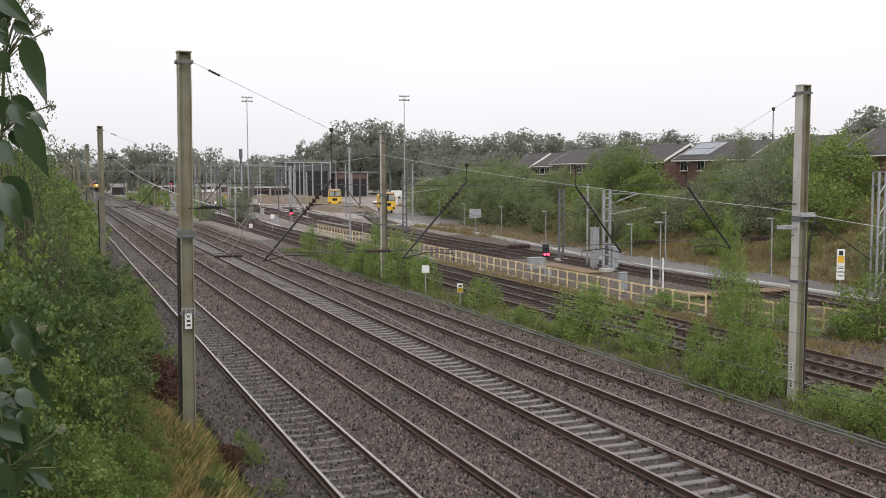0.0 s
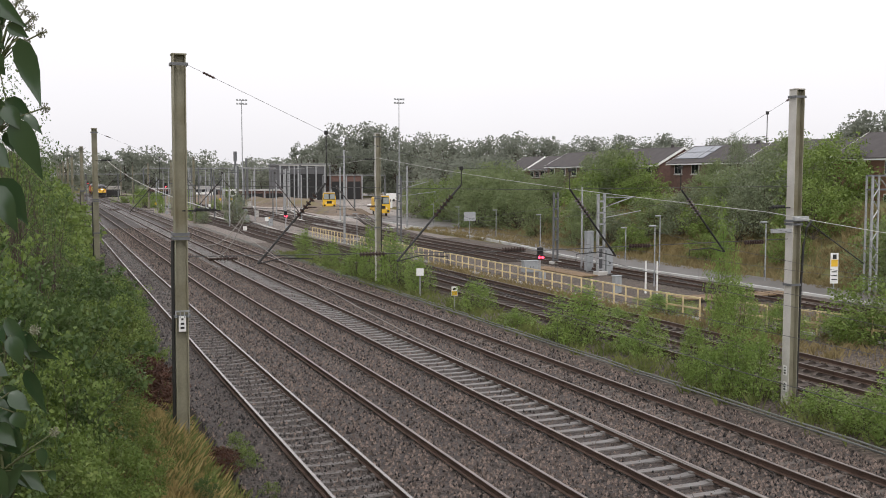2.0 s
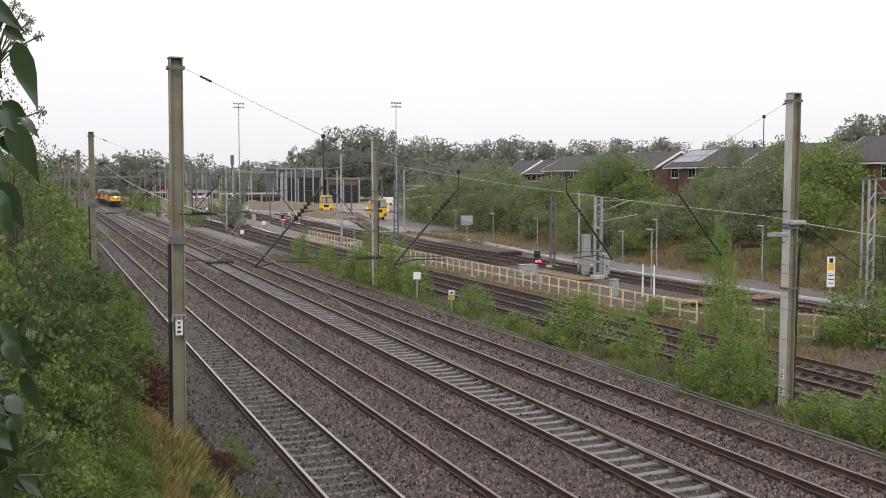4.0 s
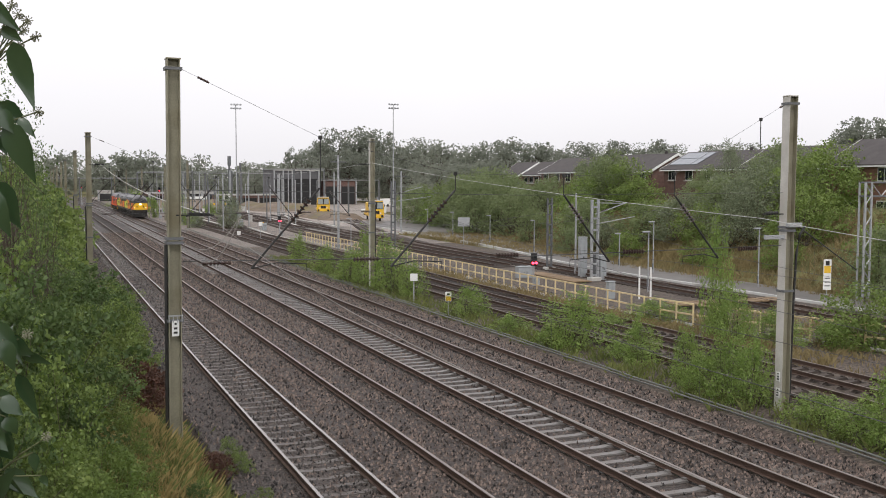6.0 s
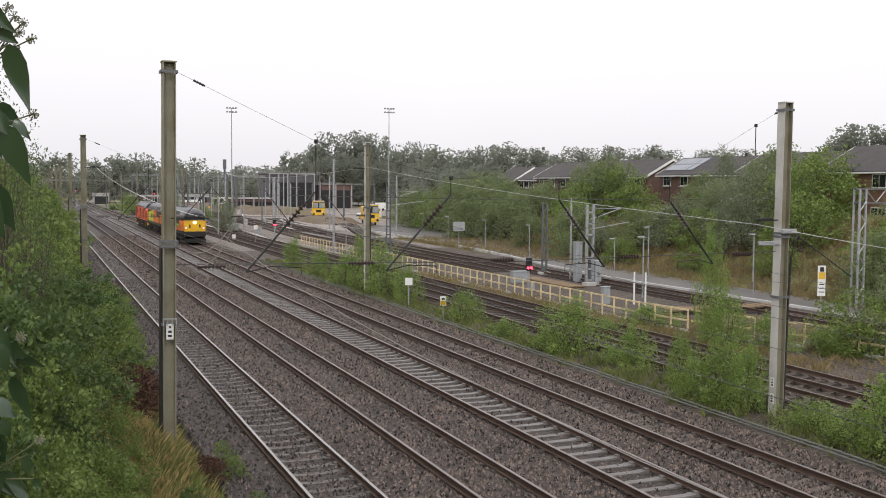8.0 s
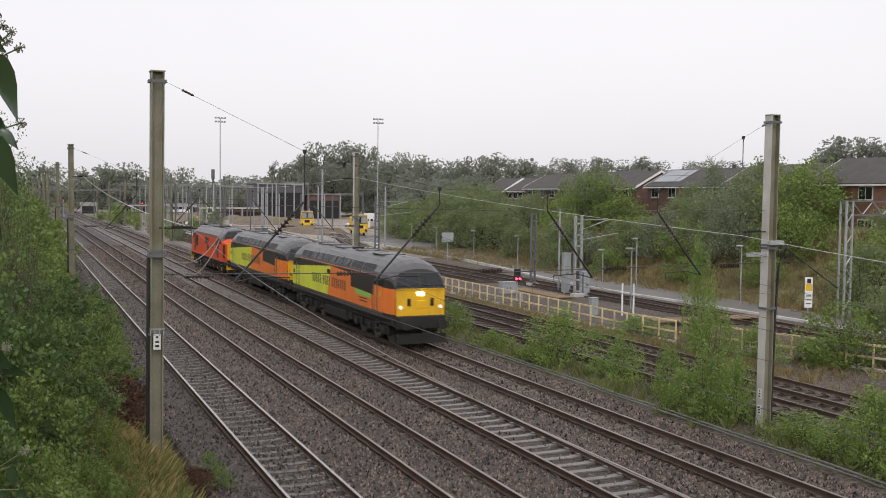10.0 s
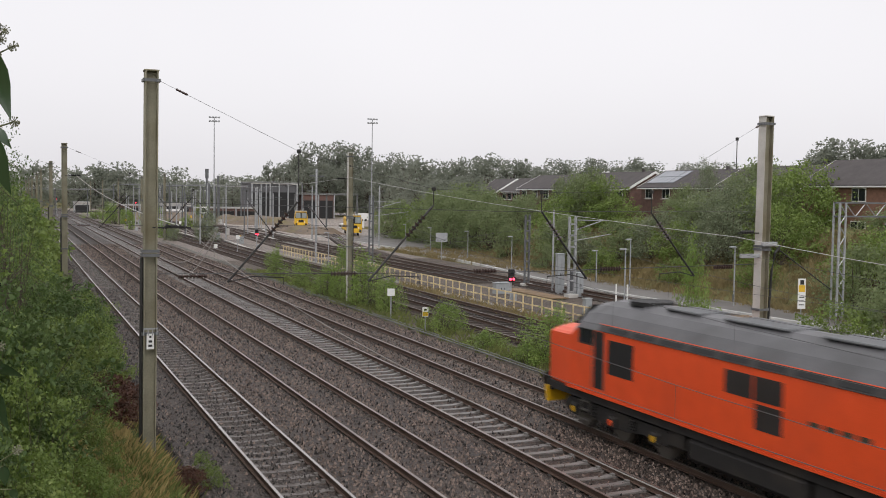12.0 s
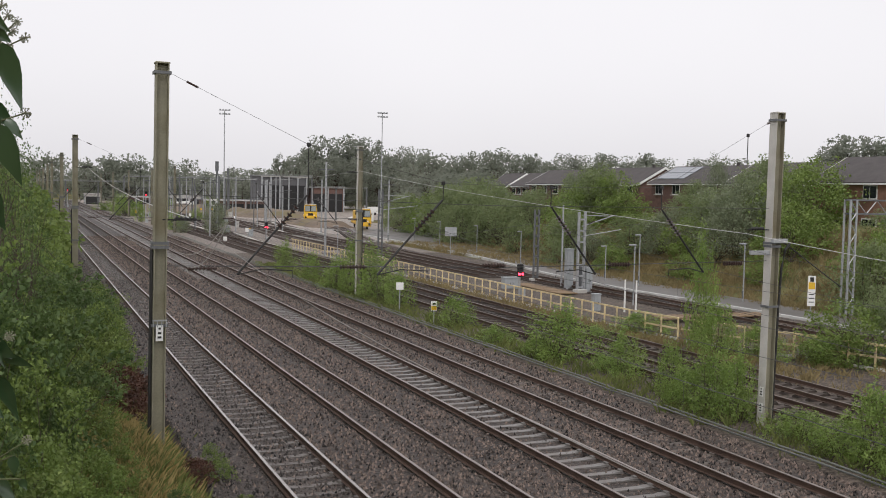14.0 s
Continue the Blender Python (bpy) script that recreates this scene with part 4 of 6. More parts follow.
        for y0, y1 in ((1.1, 1.75), (16.45, 17.0)):
            part("cab_window", side_plate([(y0, 2.64), (y0 + 0.08, 2.95), (y1, 3.0), (y1, 2.64)], side, 0.02, 1.376), M_GLASS, t, "dark glass")
        # shoulder windows and louvres
        for y0, y1 in ((13.6, 14.5), (14.7, 15.6), (2.6, 4.3), (4.5, 6.1)):
            part("shoulder_grille", sloped_plate(y0, y1, 0.0, 0.95, side), M_BLACK, t, "black intake grille")
        for y0 in (6.4, 7.6, 8.8, 10.0, 11.2, 12.4):
            # black backing puts the shade of the gaps between slats into colour
            g = part("louvre", sloped_plate(y0, y0 + 1.05, 0.0, 1.0, side), M_BLACK, t, "black louvred panel")
            for k in range(6):
                part("louvre_slat", sloped_plate(y0 + 0.04, y0 + 1.0, 0.06 + k * 0.155, 0.13 + k * 0.155, side, out=0.065), M_LOCO_ROOF, g)
        part("emblem", disc(B(), (side * 1.393, 17.0, 2.2), 0.15, 0.012, 0, 18), M_LETTER, t)
        part("works_plate", disc(B(), (side * 1.393, 1.5, 2.28), 0.15, 0.012, 0, 18), M_WARN, t)
    # roof fittings
    for y, w, d in ((4.2, 1.2, 1.5), (7.4, 1.0, 1.0), (10.6, 1.1, 1.6), (13.8, 1.0, 1.2)):
        part("roof_hatch", box(B(), (0, y, 3.92), (w, d, 0.07), bevel=0.02), M_LOCO_ROOF, roof)
    for y in (12.6, 14.9):
        f = B()
        disc(f, (0, y, 3.94), 0.5, 0.1, 2, 22)
        part("fan_ring", f, M_GALV_DARK, roof)
    part("exhaust", box(B(), (0, 9.0, 3.96), (0.6, 0.3, 0.12), bevel=0.03), M_BLACK, roof)
    # ends
    for y, s in ((0.0, 1), (LEN, -1)):
        yy = y - s * 0.012
        f = B()
        prism(f, [(-1.14, 1.40), (1.14, 1.40), (1.16, 2.58), (-1.16, 2.58)], 1, 0.024, Matrix.Translation((0, yy, 0)))
        e = part("yellow_end", f, M_WARN, t, "warning yellow cab end")
        part("surround", windscreen(s, 0.78, -1.17, 1.17, y + s * 0.02, y + s * 0.25, 2.66, 3.3, 0.012), M_BLACK, t, "black windscreen surround")
        for x0, x1 in ((-1.1, -0.05), (0.05, 1.1)):
            part("windscreen", windscreen(s, 0.8, x0, x1, y + s * 0.04, y + s * 0.235, 2.72, 3.24, 0.045), M_GLASS, t, "dark glass")
        for x in (-0.95, 0.95):
            part("marker_light", disc(B(), (x, yy - s * 0.02, 1.78), 0.09, 0.05, 1, 16), M_MARKER if lit and s == 1 else M_STEEL, e, "round marker light")
        part("headlight", box(B(), (0.0, yy - s * 0.02, 2.38), (0.34, 0.05, 0.17), bevel=0.04), M_LAMP if lit and s == 1 else M_STEEL, e, "bright headlight" if lit and s == 1 else "")
        part("equipment_panel", box(B(), (0.0, yy - s * 0.02, 1.9), (0.5, 0.03, 0.34), bevel=0.01), M_WARN, e)
        for x in (-0.55, 0.55):
            part("lifting_point", box(B(), (x, yy - s * 0.02, 2.0), (0.16, 0.03, 0.34)), M_BLACK, e)
        part("grab_rail", tube(B(), [(-1.1, yy - s * 0.06, 2.6), (1.1, yy - s * 0.06, 2.6)], 0.018, 6), M_WARN, e)
    running_gear(t, 0.57, 5.6)
    return t


def nose_locomotive():
    """Vermilion diesel with a bonnet at each end and a rounded grey roof, origin under its leading end."""
    t = thing("bonnet_locomotive", "vermilion diesel locomotive with yellow nose ends and grey roof", "locomotive", "locomotives of the train")
    sec = ((1.28, 1.16), (1.345, 1.24), (1.345, 2.55), (1.34, 3.02), (1.25, 3.20), (1.02, 3.48), (0.72, 3.68), (0.38, 3.80), (0.0, 3.84))
    st = [0, 0.12, 1.45, 1.5, 1.85, 2.4, 3.2] + list(np.linspace(4, LEN - 4, 8)) + [LEN - 3.2, LEN - 2.4, LEN - 1.85, LEN - 1.5, LEN - 1.45, LEN - 0.12, LEN]
    lift = lambda s: interp(s, ((0, 0.16), (0.12, 0.27), (1.45, 0.36), (1.5, 0.42), (1.85, 0.90), (2.4, 0.98), (3.2, 1.0)))
    wide = lambda s: interp(s, ((0, 0.86), (0.12, 0.90), (1.45, 0.98), (2.4, 1.0)))
    part("body", loft(st, lift, wide, sec), M_REDOR, t, "vermilion body shell")
    rings, bm = [], B()
    for y in st[3:-3]:
        s = min(y, LEN - y)
        half = [(x * wide(s) * 1.006, WAIST + (z - WAIST) * lift(s) + 0.008) for x, z in sec[3:]]
        rings.append([bm.verts.new((x, y, z)) for x, z in [(-x, z) for x, z in half] + [(x, z) for x, z in half[-2::-1]]])
    for a, b in zip(rings, rings[1:]):
        for j in range(len(a) - 1):
            bm.faces.new((a[j], b[j], b[j + 1], a[j + 1]))
    bmesh.ops.recalc_face_normals(bm, faces=bm.faces)
    roof = part("roof", bm, M_LOCO_ROOF, t, "rounded grey roof")
    for y, d in ((4.4, 1.2), (6.6, 1.7), (9.6, 2.2), (12.4, 1.4)):
        part("roof_panel", box(B(), (0, y, 3.835), (1.0, d, 0.06), bevel=0.02), M_GALV_DARK, roof)
    f = B()
    disc(f, (0, 14.4, 3.84), 0.62, 0.12, 2, 24)
    part("fan_ring", f, M_BLACK, roof)
    for side in (-1, 1):
        def on(y0, y1, z0, z1, m, name, lab="", x=1.348, thick=0.02):
            return part(name, side_plate([(y0, z0), (y0, z1), (y1, z1), (y1, z0)], side, thick, x), m, t, lab)
        on(0.45, 1.4, 1.5, 2.55, M_BLACK, "nose_grille", "black louvred grille", 1.285)
        on(2.9, 3.4, 1.4, 3.0, M_BLACK, "cab_door", "open dark cab door", 1.346)
        on(14.75, 15.2, 1.4, 3.0, M_BLACK, "cab_door", "dark cab door", 1.346)
        on(2.1, 2.75, 2.62, 3.0, M_GLASS, "cab_window", "dark glass", 1.342)
        on(15.35, 15.95, 2.62, 3.0, M_GLASS, "cab_window", "dark glass", 1.342)
        on(3.65, 4.2, 2.4, 2.8, M_BLACK, "grille", "", 1.346)
        on(3.7, 4.2, 1.65, 2.3, M_GALV_DARK, "grille", "grey louvred grille", 1.346)
        on(7.65, 8.55, 2.32, 2.86, M_LOCO_DARK, "grille", "dark louvred grille", 1.346)
        on(8.62, 9.55, 2.32, 2.86, M_LOCO_DARK, "grille", "dark louvred grille", 1.346)
        on(7.65, 8.5, 1.68, 2.25, M_LOCO_DARK, "grille", "dark louvred grille", 1.346)
        on(13.3, 14.5, 1.9, 2.84, M_BLACK, "radiator_grille", "dark radiator grille", 1.346)
        on(1.95, 2.85, 2.56, 3.02, M_LOCO_DARK, "cab_side", "dark cab side panel", 1.338, 0.014)
        on(15.25, 16.1, 2.56, 3.02, M_LOCO_DARK, "cab_side", "dark cab side panel", 1.338, 0.014)
        part("cantrail_band", sloped_plate(3.0, 15.0, 0.0, 1.0, side, (1.345, 3.03), (1.255, 3.2), 0.03), M_LOCO_DARK, t, "dark cantrail band")
        for k in range(9):
            part("cantrail_vent", sloped_plate(4.0 + k * 1.2, 4.9 + k * 1.2, 0.2, 0.8, side, (1.345, 3.03), (1.255, 3.2), 0.045), M_BLACK, t)
        part("cantrail_line", sloped_plate(3.0, 15.0, 1.0, 1.1, side, (1.345, 3.03), (1.255, 3.2), 0.04), M_REDOR, t, "thin red line")
        for y, m in ((1.625, M_WARN), (3.625, M_REDOR), (5.625, M_WARN), (12.425, M_WARN), (14.425, M_REDOR), (16.425, M_WARN)):
            part("axle_cover", disc(B(), (side * 1.29, y, 0.55), 0.085, 0.03, 0, 14), m, t, "painted axlebox cover")
        for k in range(4):
            on(5.2 + k * 0.45, 5.5 + k * 0.45, 2.1, 2.2, M_LETTER, "lettering_bar", "dark plain bar", 1.346)
        part("sole_bar", side_plate([(1.3, 1.17), (1.3, 1.23), (16.75, 1.23), (16.75, 1.17)], side, 0.03, 1.34), M_REDOR, t)
        for y in (2.83, 3.47, 14.68, 15.27):
            part("handrail", tube(B(), [(side * 1.39, y, 1.4), (side * 1.39, y, 2.8)], 0.016, 6), M_STEEL, t, "bare steel rail")
    for y, s in ((0.0, 1), (LEN, -1)):
        yy = y - s * 0.012
        f = prism(B(), [(-1.12, 1.2), (1.12, 1.2), (1.15, 2.55), (0.98, 2.74), (-0.98, 2.74), (-1.15, 2.55)], 1, 0.03, Matrix.Translation((0, yy, 0)))
        e = part("yellow_nose", f, M_WARN, t, "warning yellow nose end")
        part("surround", windscreen(s, 0.66, -1.2, 1.2, y + s * 1.46, y + s * 1.80, 3.06, 3.62, 0.012), M_BLACK, t)
        for x0, x1 in ((-1.12, -0.1), (0.1, 1.12)):
            part("windscreen", windscreen(s, 0.7, x0, x1, y + s * 1.48, y + s * 1.76, 3.1, 3.52, 0.045), M_GLASS, t, "dark glass")
        for x in (-0.8, -0.5, 0.5, 0.8):
            part("marker_light", disc(B(), (x, yy - s * 0.02, 1.75), 0.08, 0.04, 1, 14), M_BLACK, e)
        part("headlight", disc(B(), (0, yy - s * 0.03, 2.3), 0.13, 0.06, 1, 18), M_STEEL, e)
        part("valance", prism(B(), [(-1.2, 0.45), (1.2, 0.45), (1.25, 0.95), (-1.25, 0.95)], 1, 0.1, Matrix.Translation((0, y - s * 0.1, 0))), M_WARN, t, "yellow snowplough")
    running_gear(t, 0.55, 5.4)
    return t


TRAIN = [(freight_locomotive(True), 23.62), (freight_locomotive(False), 43.2), (nose_locomotive(), 63.1)]


# ---- vegetation ----
def stock():
    """One of each kind of plant, set aside on the bank behind the camera, to be repeated."""
    k = {}
    k["shrub"] = [plant("trackside_shrub", 10 + i, 2.6, 2.6, 4000, 0.1, (M_LEAF_SHRUB, M_LEAF_OLIVE, M_LEAF_DEEP)[i], "dense green shrub on the near embankment", "shrub", clumps=60, spread=0.34, stems=7, ragged=0.34, group="embankment shrubs", slim=0.3) for i in range(3)]
    k["thicket"] = [plant("distant_shrub", 80 + i, 3.2, 2.8, 750, 0.23, (M_LEAF_SHRUB, M_LEAF_OLIVE, M_LEAF_DEEP)[i], "dense green shrub far along the embankment", "shrub", clumps=50, spread=0.42, stems=5, group="embankment shrubs", ragged=0.3, slim=0.35) for i in range(3)]
    k["buddleia"] = [plant("buddleia_bush", 20 + i, 2.4, 2.2, 4400, 0.106, M_LEAF_BRIGHT, "bright green self-sown bush beside the sidings", "bush", clumps=95, spread=0.3, stems=9, group="bushes beside the sidings", slim=0.24, ragged=0.3, plume=1.7) for i in range(3)]
    k["bush"] = [plant("embankment_bush", 30 + i, 7.0, 5.5, 4300, 0.225, (M_LEAF_MID, M_LEAF_MID, M_LEAF_OLIVE)[i], "broad green bush on the far embankment", "bush", clumps=110, spread=0.95, stems=8, group="far embankment bushes", ragged=0.22) for i in range(3)]
    k["willow"] = [plant("willow_bush", 40 + i, 7.0, 5.5, 6000, 0.22, M_LEAF_GREY, "pale grey-green willow bush on the bank", "bush", clumps=110, spread=0.95, plume=1.3, stems=8, group="far embankment bushes", slim=0.3) for i in range(2)]
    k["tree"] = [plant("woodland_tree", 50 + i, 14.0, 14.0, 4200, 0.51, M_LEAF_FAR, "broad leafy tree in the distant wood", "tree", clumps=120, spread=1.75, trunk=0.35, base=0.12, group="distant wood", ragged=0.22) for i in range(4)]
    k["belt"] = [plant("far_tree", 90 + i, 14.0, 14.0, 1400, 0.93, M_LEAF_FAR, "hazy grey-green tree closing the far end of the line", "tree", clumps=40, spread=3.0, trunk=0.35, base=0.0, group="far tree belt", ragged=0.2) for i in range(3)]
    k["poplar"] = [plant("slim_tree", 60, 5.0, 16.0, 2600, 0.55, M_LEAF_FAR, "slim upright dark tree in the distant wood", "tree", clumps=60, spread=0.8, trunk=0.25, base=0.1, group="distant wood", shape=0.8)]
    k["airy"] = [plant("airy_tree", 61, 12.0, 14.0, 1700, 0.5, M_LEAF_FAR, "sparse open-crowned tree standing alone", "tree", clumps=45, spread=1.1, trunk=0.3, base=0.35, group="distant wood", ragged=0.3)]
    k["bramble"] = [plant("bramble_clump", 70, 2.4, 2.0, 2600, 0.1, M_LEAF_RED, "reddish brown bramble clump on the slope", "bramble", clumps=50, spread=0.3, stems=7, group="brambles")]
    k["birch"] = [plant("birch_sapling", 62, 2.6, 6.0, 2300, 0.055, M_LEAF_DEEP, "airy birch sapling with tiny leaves against the sky", "sapling", clumps=70, spread=0.42, trunk=0.05, base=0.15, group="embankment saplings")]
    return k


PLANTS = stock()
for i, p in enumerate(o for v in PLANTS.values() for o in v):
    p.matrix_basis = pose(-14 - 9 * (i % 5), -30 - 14 * (i // 5), 4.5)
rng = random.Random(7)


def sow(kind, x, y, sx, sz=None, z=None):
    protos = PLANTS[kind]
    return again(protos[rng.randrange(len(protos))], x, y, sx, sz, rng.uniform(0, 360), z)


# near embankment, from the mast back towards the distance
y = 9.5
while y < 150:
    step = 1.3 + y * 0.025 + (0.6 if y > 42 else 0)
    edge = 1.9 if y > 34 else (1.1 if y > 26 else 0.5)
    x = edge - 0.2 + rng.uniform(-0.6, 0.3) + shift(y)
    while x > -0.9 - y * 0.042:
        s = rng.uniform(0.55, 1.2) * (1.0 if y < 60 else 1.3)
        if y < 16:
            s *= 0.62
        sow("shrub" if y < 42 else "thicket", x, y + rng.uniform(-0.6, 0.6), s, s * rng.uniform(0.75, 1.3))
        x -= 1.2 * s + 0.25
    y += step
for x, y, s, h in ((-0.35, 20.5, 0.65, 1.12), (0.0, 22.5, 0.55, 1.05), (-0.9, 21.5, 0.8, 1.28), (-0.5, 24.0, 0.7, 1.2), (0.3, 26.0, 0.5, 0.9)):
    sow("birch", x, y, s, h)
for x, y, s, h in ((-0.7, 12.6, 0.62, 0.9), (-0.1, 13.2, 0.55, 0.8), (0.5, 13.6, 0.5, 0.62), (-1.2, 14.0, 0.7, 1.1), (0.2, 15.2, 0.6, 0.9), (-0.5, 16.4, 0.8, 1.2), (3.0, 35.5, 0.6, 0.7), (3.1, 38.5, 0.7, 0.8), (3.2, 41.5, 0.75, 0.8), (2.4, 34.0, 0.75, 0.95), (2.5, 37.0, 0.8, 1.0), (2.6, 40.0, 0.85, 1.0), (3.3, 45.0, 0.8, 0.85), (3.4, 49.0, 0.8, 0.85), (3.5, 54.0, 0.8, 0.85), (1.8, 31.5, 0.7, 0.9), (0.9, 16.2, 0.5, 0.6), (-1.2, 18.0, 0.9, 1.35), (0.1, 18.4, 0.85, 1.2)):
    sow("shrub", x, y, s, h)
# bushes along the yard edge
EDGE_A = ((21.0, 36.9, 0.96, 0.91), (21.6, 32.9, 0.61, 0.69), (21.8, 34.6, 0.52, 0.29), (20.6, 28.5, 0.38, 0.84), (20.5, 27.3, 0.57, 0.61), (20.7, 26.3, 0.65, 0.84), (20.8, 25.4, 0.56, 0.84),
          (20.9, 22.6, 0.66, 0.40), (20.8, 21.0, 0.62, 0.45), (20.9, 19.7, 0.70, 0.85), (20.9, 18.4, 0.80, 1.0), (31.2, 33.0, 0.9, 0.5))
EDGE_B = ((28.4, 37.1, 0.55, 1.95), (28.0, 35.5, 0.70, 0.95), (29.4, 43.3, 1.2, 0.42), (25.9, 42.2, 0.7, 0.28), (20.7, 83.3, 0.61, 0.95), (20.4, 74.1, 0.69, 0.81), (20.5, 66.8, 0.95, 0.84), (20.5, 63.8, 0.69, 1.45),
          (21.2, 57.0, 0.6, 0.84), (20.9, 60.0, 1.0, 1.25), (20.9, 47.6, 0.7, 0.66))
EDGE_C = ((20.6, 42.1, 0.70, 0.36), (20.4, 37.8, 0.60, 0.40), (21.2, 227.1, 1.61, 1.65), (21.0, 193.9, 0.64, 1.42), (20.5, 270.0, 2.0, 0.85), (29.9, 35.0, 0.8, 0.6))
for x, y, sx, sz in EDGE_A + EDGE_B + EDGE_C:
    sow("buddleia", x, y, sx * 1.12, sz * 1.1)
for kind, x, y, sx, sz in (("willow", 26.0, 145.8, 0.52, 0.85), ("willow", 22.3, 150.2, 0.32, 0.4), ("bush", 32.4, 32.4, 0.5, 0.5), ("bush", 34.6, 31.9, 0.5, 0.62), ("bush", 37.0, 29.0, 0.5, 0.55)):
    sow(kind, x, y, sx, sz)
# far embankment
BANK_A = ((47, 45, 0.7, 0.75), (50, 47, 0.8, 0.8), (54, 50, 0.6, 0.45), (58, 54, 0.6, 0.42), (54, 60, 0.8, 0.75), (58, 64, 0.9, 0.95), (62, 66, 0.9, 0.95), (53, 71, 0.7, 0.6), (57, 73, 0.9, 0.68),
                     (62, 72, 0.9, 0.95), (53, 80, 0.8, 0.62))
BANK_B = ( (57, 84, 0.8, 0.42), (52, 90, 0.8, 0.75), (55, 96, 0.9, 0.78), (52, 101, 0.6, 0.6), (55, 112, 1.0, 0.92), (54, 122, 0.9, 0.9), (59, 126, 1.0, 1.0),
                     (59, 136, 0.9, 0.8), (64, 146, 1.0, 0.9), (50, 58, 0.45, 0.4), (49, 66, 0.45, 0.35), (49, 77, 0.5, 0.45), (48, 86, 0.5, 0.45))
for x, y, sx, sz in BANK_A + BANK_B:
    sow("bush", x, y, sx, sz)
for x, y, sx, sz in ((56, 68, 0.9, 0.9), (53, 66, 0.7, 0.7), (60, 77, 0.8, 0.52), (54, 76, 0.75, 0.62), (51, 84, 0.6, 0.55)):
    sow("willow", x, y, sx, sz)
for x, y, sx, sz in ((66.0, 110, 0.55, 0.62), (59.1, 102.1, 0.8, 0.9), (62.7, 100.0, 0.85, 0.76), (60.9, 94.0, 0.8, 0.56), (61.5, 83.8, 0.6, 0.42), (60.8, 79.4, 0.6, 0.47), (61.2, 76.5, 0.6, 0.43), (63.0, 104.5, 0.7, 0.98), (66.5, 124, 0.75, 0.74), (67, 131, 0.7, 0.7), (66.0, 74, 0.6, 0.72), (66.2, 80, 0.6, 0.75), (65.8, 88, 0.55, 0.6), (62, 118, 0.85, 0.78), (77, 150, 0.8, 0.55), (78, 160, 0.75, 0.5), (78, 170, 0.8, 0.5), (72, 142, 0.9, 0.74), (59.5, 101.5, 0.8, 0.62), (64.5, 113, 0.7, 0.56)):
    sow("bush", x, y, sx, sz)
# woods behind
WOOD = ((84, 324, 0.93, 1.15), (91, 333, 1.1, 1.36), (97, 336, 1.27, 1.57), (104, 339, 1.32, 1.63), (108, 333, 1.29, 1.59), (111, 327, 1.2, 1.48), (113, 315, 1.01, 1.25), (116, 309, 1.08, 1.34),
        (116, 298, 1.02, 1.26), (86, 308, 0.83, 1.02), (94, 311, 0.91, 1.12), (100, 306, 0.88, 1.08), (104, 300, 0.8, 0.99), (104, 281, 0.74, 0.91),
        (86, 213, 1.07, 1.03), (90, 206, 0.93, 1.02), (93, 200, 0.93, 0.99), (94, 193, 1.00, 0.92), (96, 187, 0.79, 0.76), (102, 189, 0.71, 0.60),
        (99, 174, 0.71, 0.62), (102, 172, 0.71, 0.61), (103, 165, 0.79, 0.63), (108, 162, 0.86, 0.63), (111, 160, 0.79, 0.62), (120, 160, 0.57, 0.63), (104, 108, 0.64, 0.63), (106, 107, 0.79, 0.72), (108, 104, 0.71, 0.68), (111, 101, 0.79, 0.69), (114, 98, 0.79, 0.68))
SLOPE_WOOD = ((76, 186, 0.9, 0.70), (76, 175, 0.9, 0.70), (78, 169, 0.93, 0.72))
for x, y, sx, sz in ((58.7, 154.2, 1.04, 1.07), (59.3, 146.5, 1.07, 1.11), (58.6, 138.1, 1.24, 1.28), (59.3, 133.4, 1.35, 1.39), (59.3, 126.8, 1.34, 1.38), (58.1, 120.7, 1.17, 1.2), (62.4, 168.8, 0.85, 0.88)):
    sow("bush", x, y, sx, sz)
for x, y, sx, sz in WOOD + SLOPE_WOOD:
    sow("tree", x, y, sx, sz)
for x, y, s in ((90, 217, 0.78), (93, 216, 0.76), (82, 226, 0.77), (100, 190, 0.6)):
    sow("poplar", x, y, s)
sow("airy", 71.5, 291, 0.95, 1.1)
# belt of trees closing the far end of the line
for row, y0 in ((0, 430), (1, 500), (2, 610)):
    x = -120 + row * 5
    while x < 240:
        s = rng.uniform(0.8, 1.25) * (1 + 0.12 * row)
        if not (row == 0 and -2 < x < 32):
            sow("belt", x, y0 + rng.uniform(-15, 15) + max(0, x - 60) * 0.3, s, s * rng.uniform(0.75, 0.95) * (0.75 if 30 < x < 75 and row == 0 else 1.0))
        x += 11 * s
for x, y, s in ((27, 432, 1.05), (33, 428, 1.15), (39, 433, 1.12), (44, 429, 1.15), (58, 430, 1.0)):
    sow("belt", x, y, s, s)
for i in range(13):
    y = 160 + i * 20
    sow("thicket", -2.0 + shift(y) - rng.uniform(0, 3), y, 2.2, 1.5)
for x, y in ((96, 140), (104, 130), (118, 128), (126, 120), (132, 108), (140, 100), (120, 92), (128, 84), (112, 150), (122, 142), (130, 76), (124, 66), (118, 58)):
    sow("tree", x, y, rng.uniform(0.7, 0.9), rng.uniform(0.45, 0.55))


# ---- yard ----
def post(name, x, y, h, r, label, category, group="", z=-0.3, material=None):
    t = thing(name, label, category, group, at=pose(x, y, z))
    part("pole", tube(B(), [(0, 0, -0.1), (0, 0, h)], r, 8, r * 0.8), material or M_GALV, t)
    return t


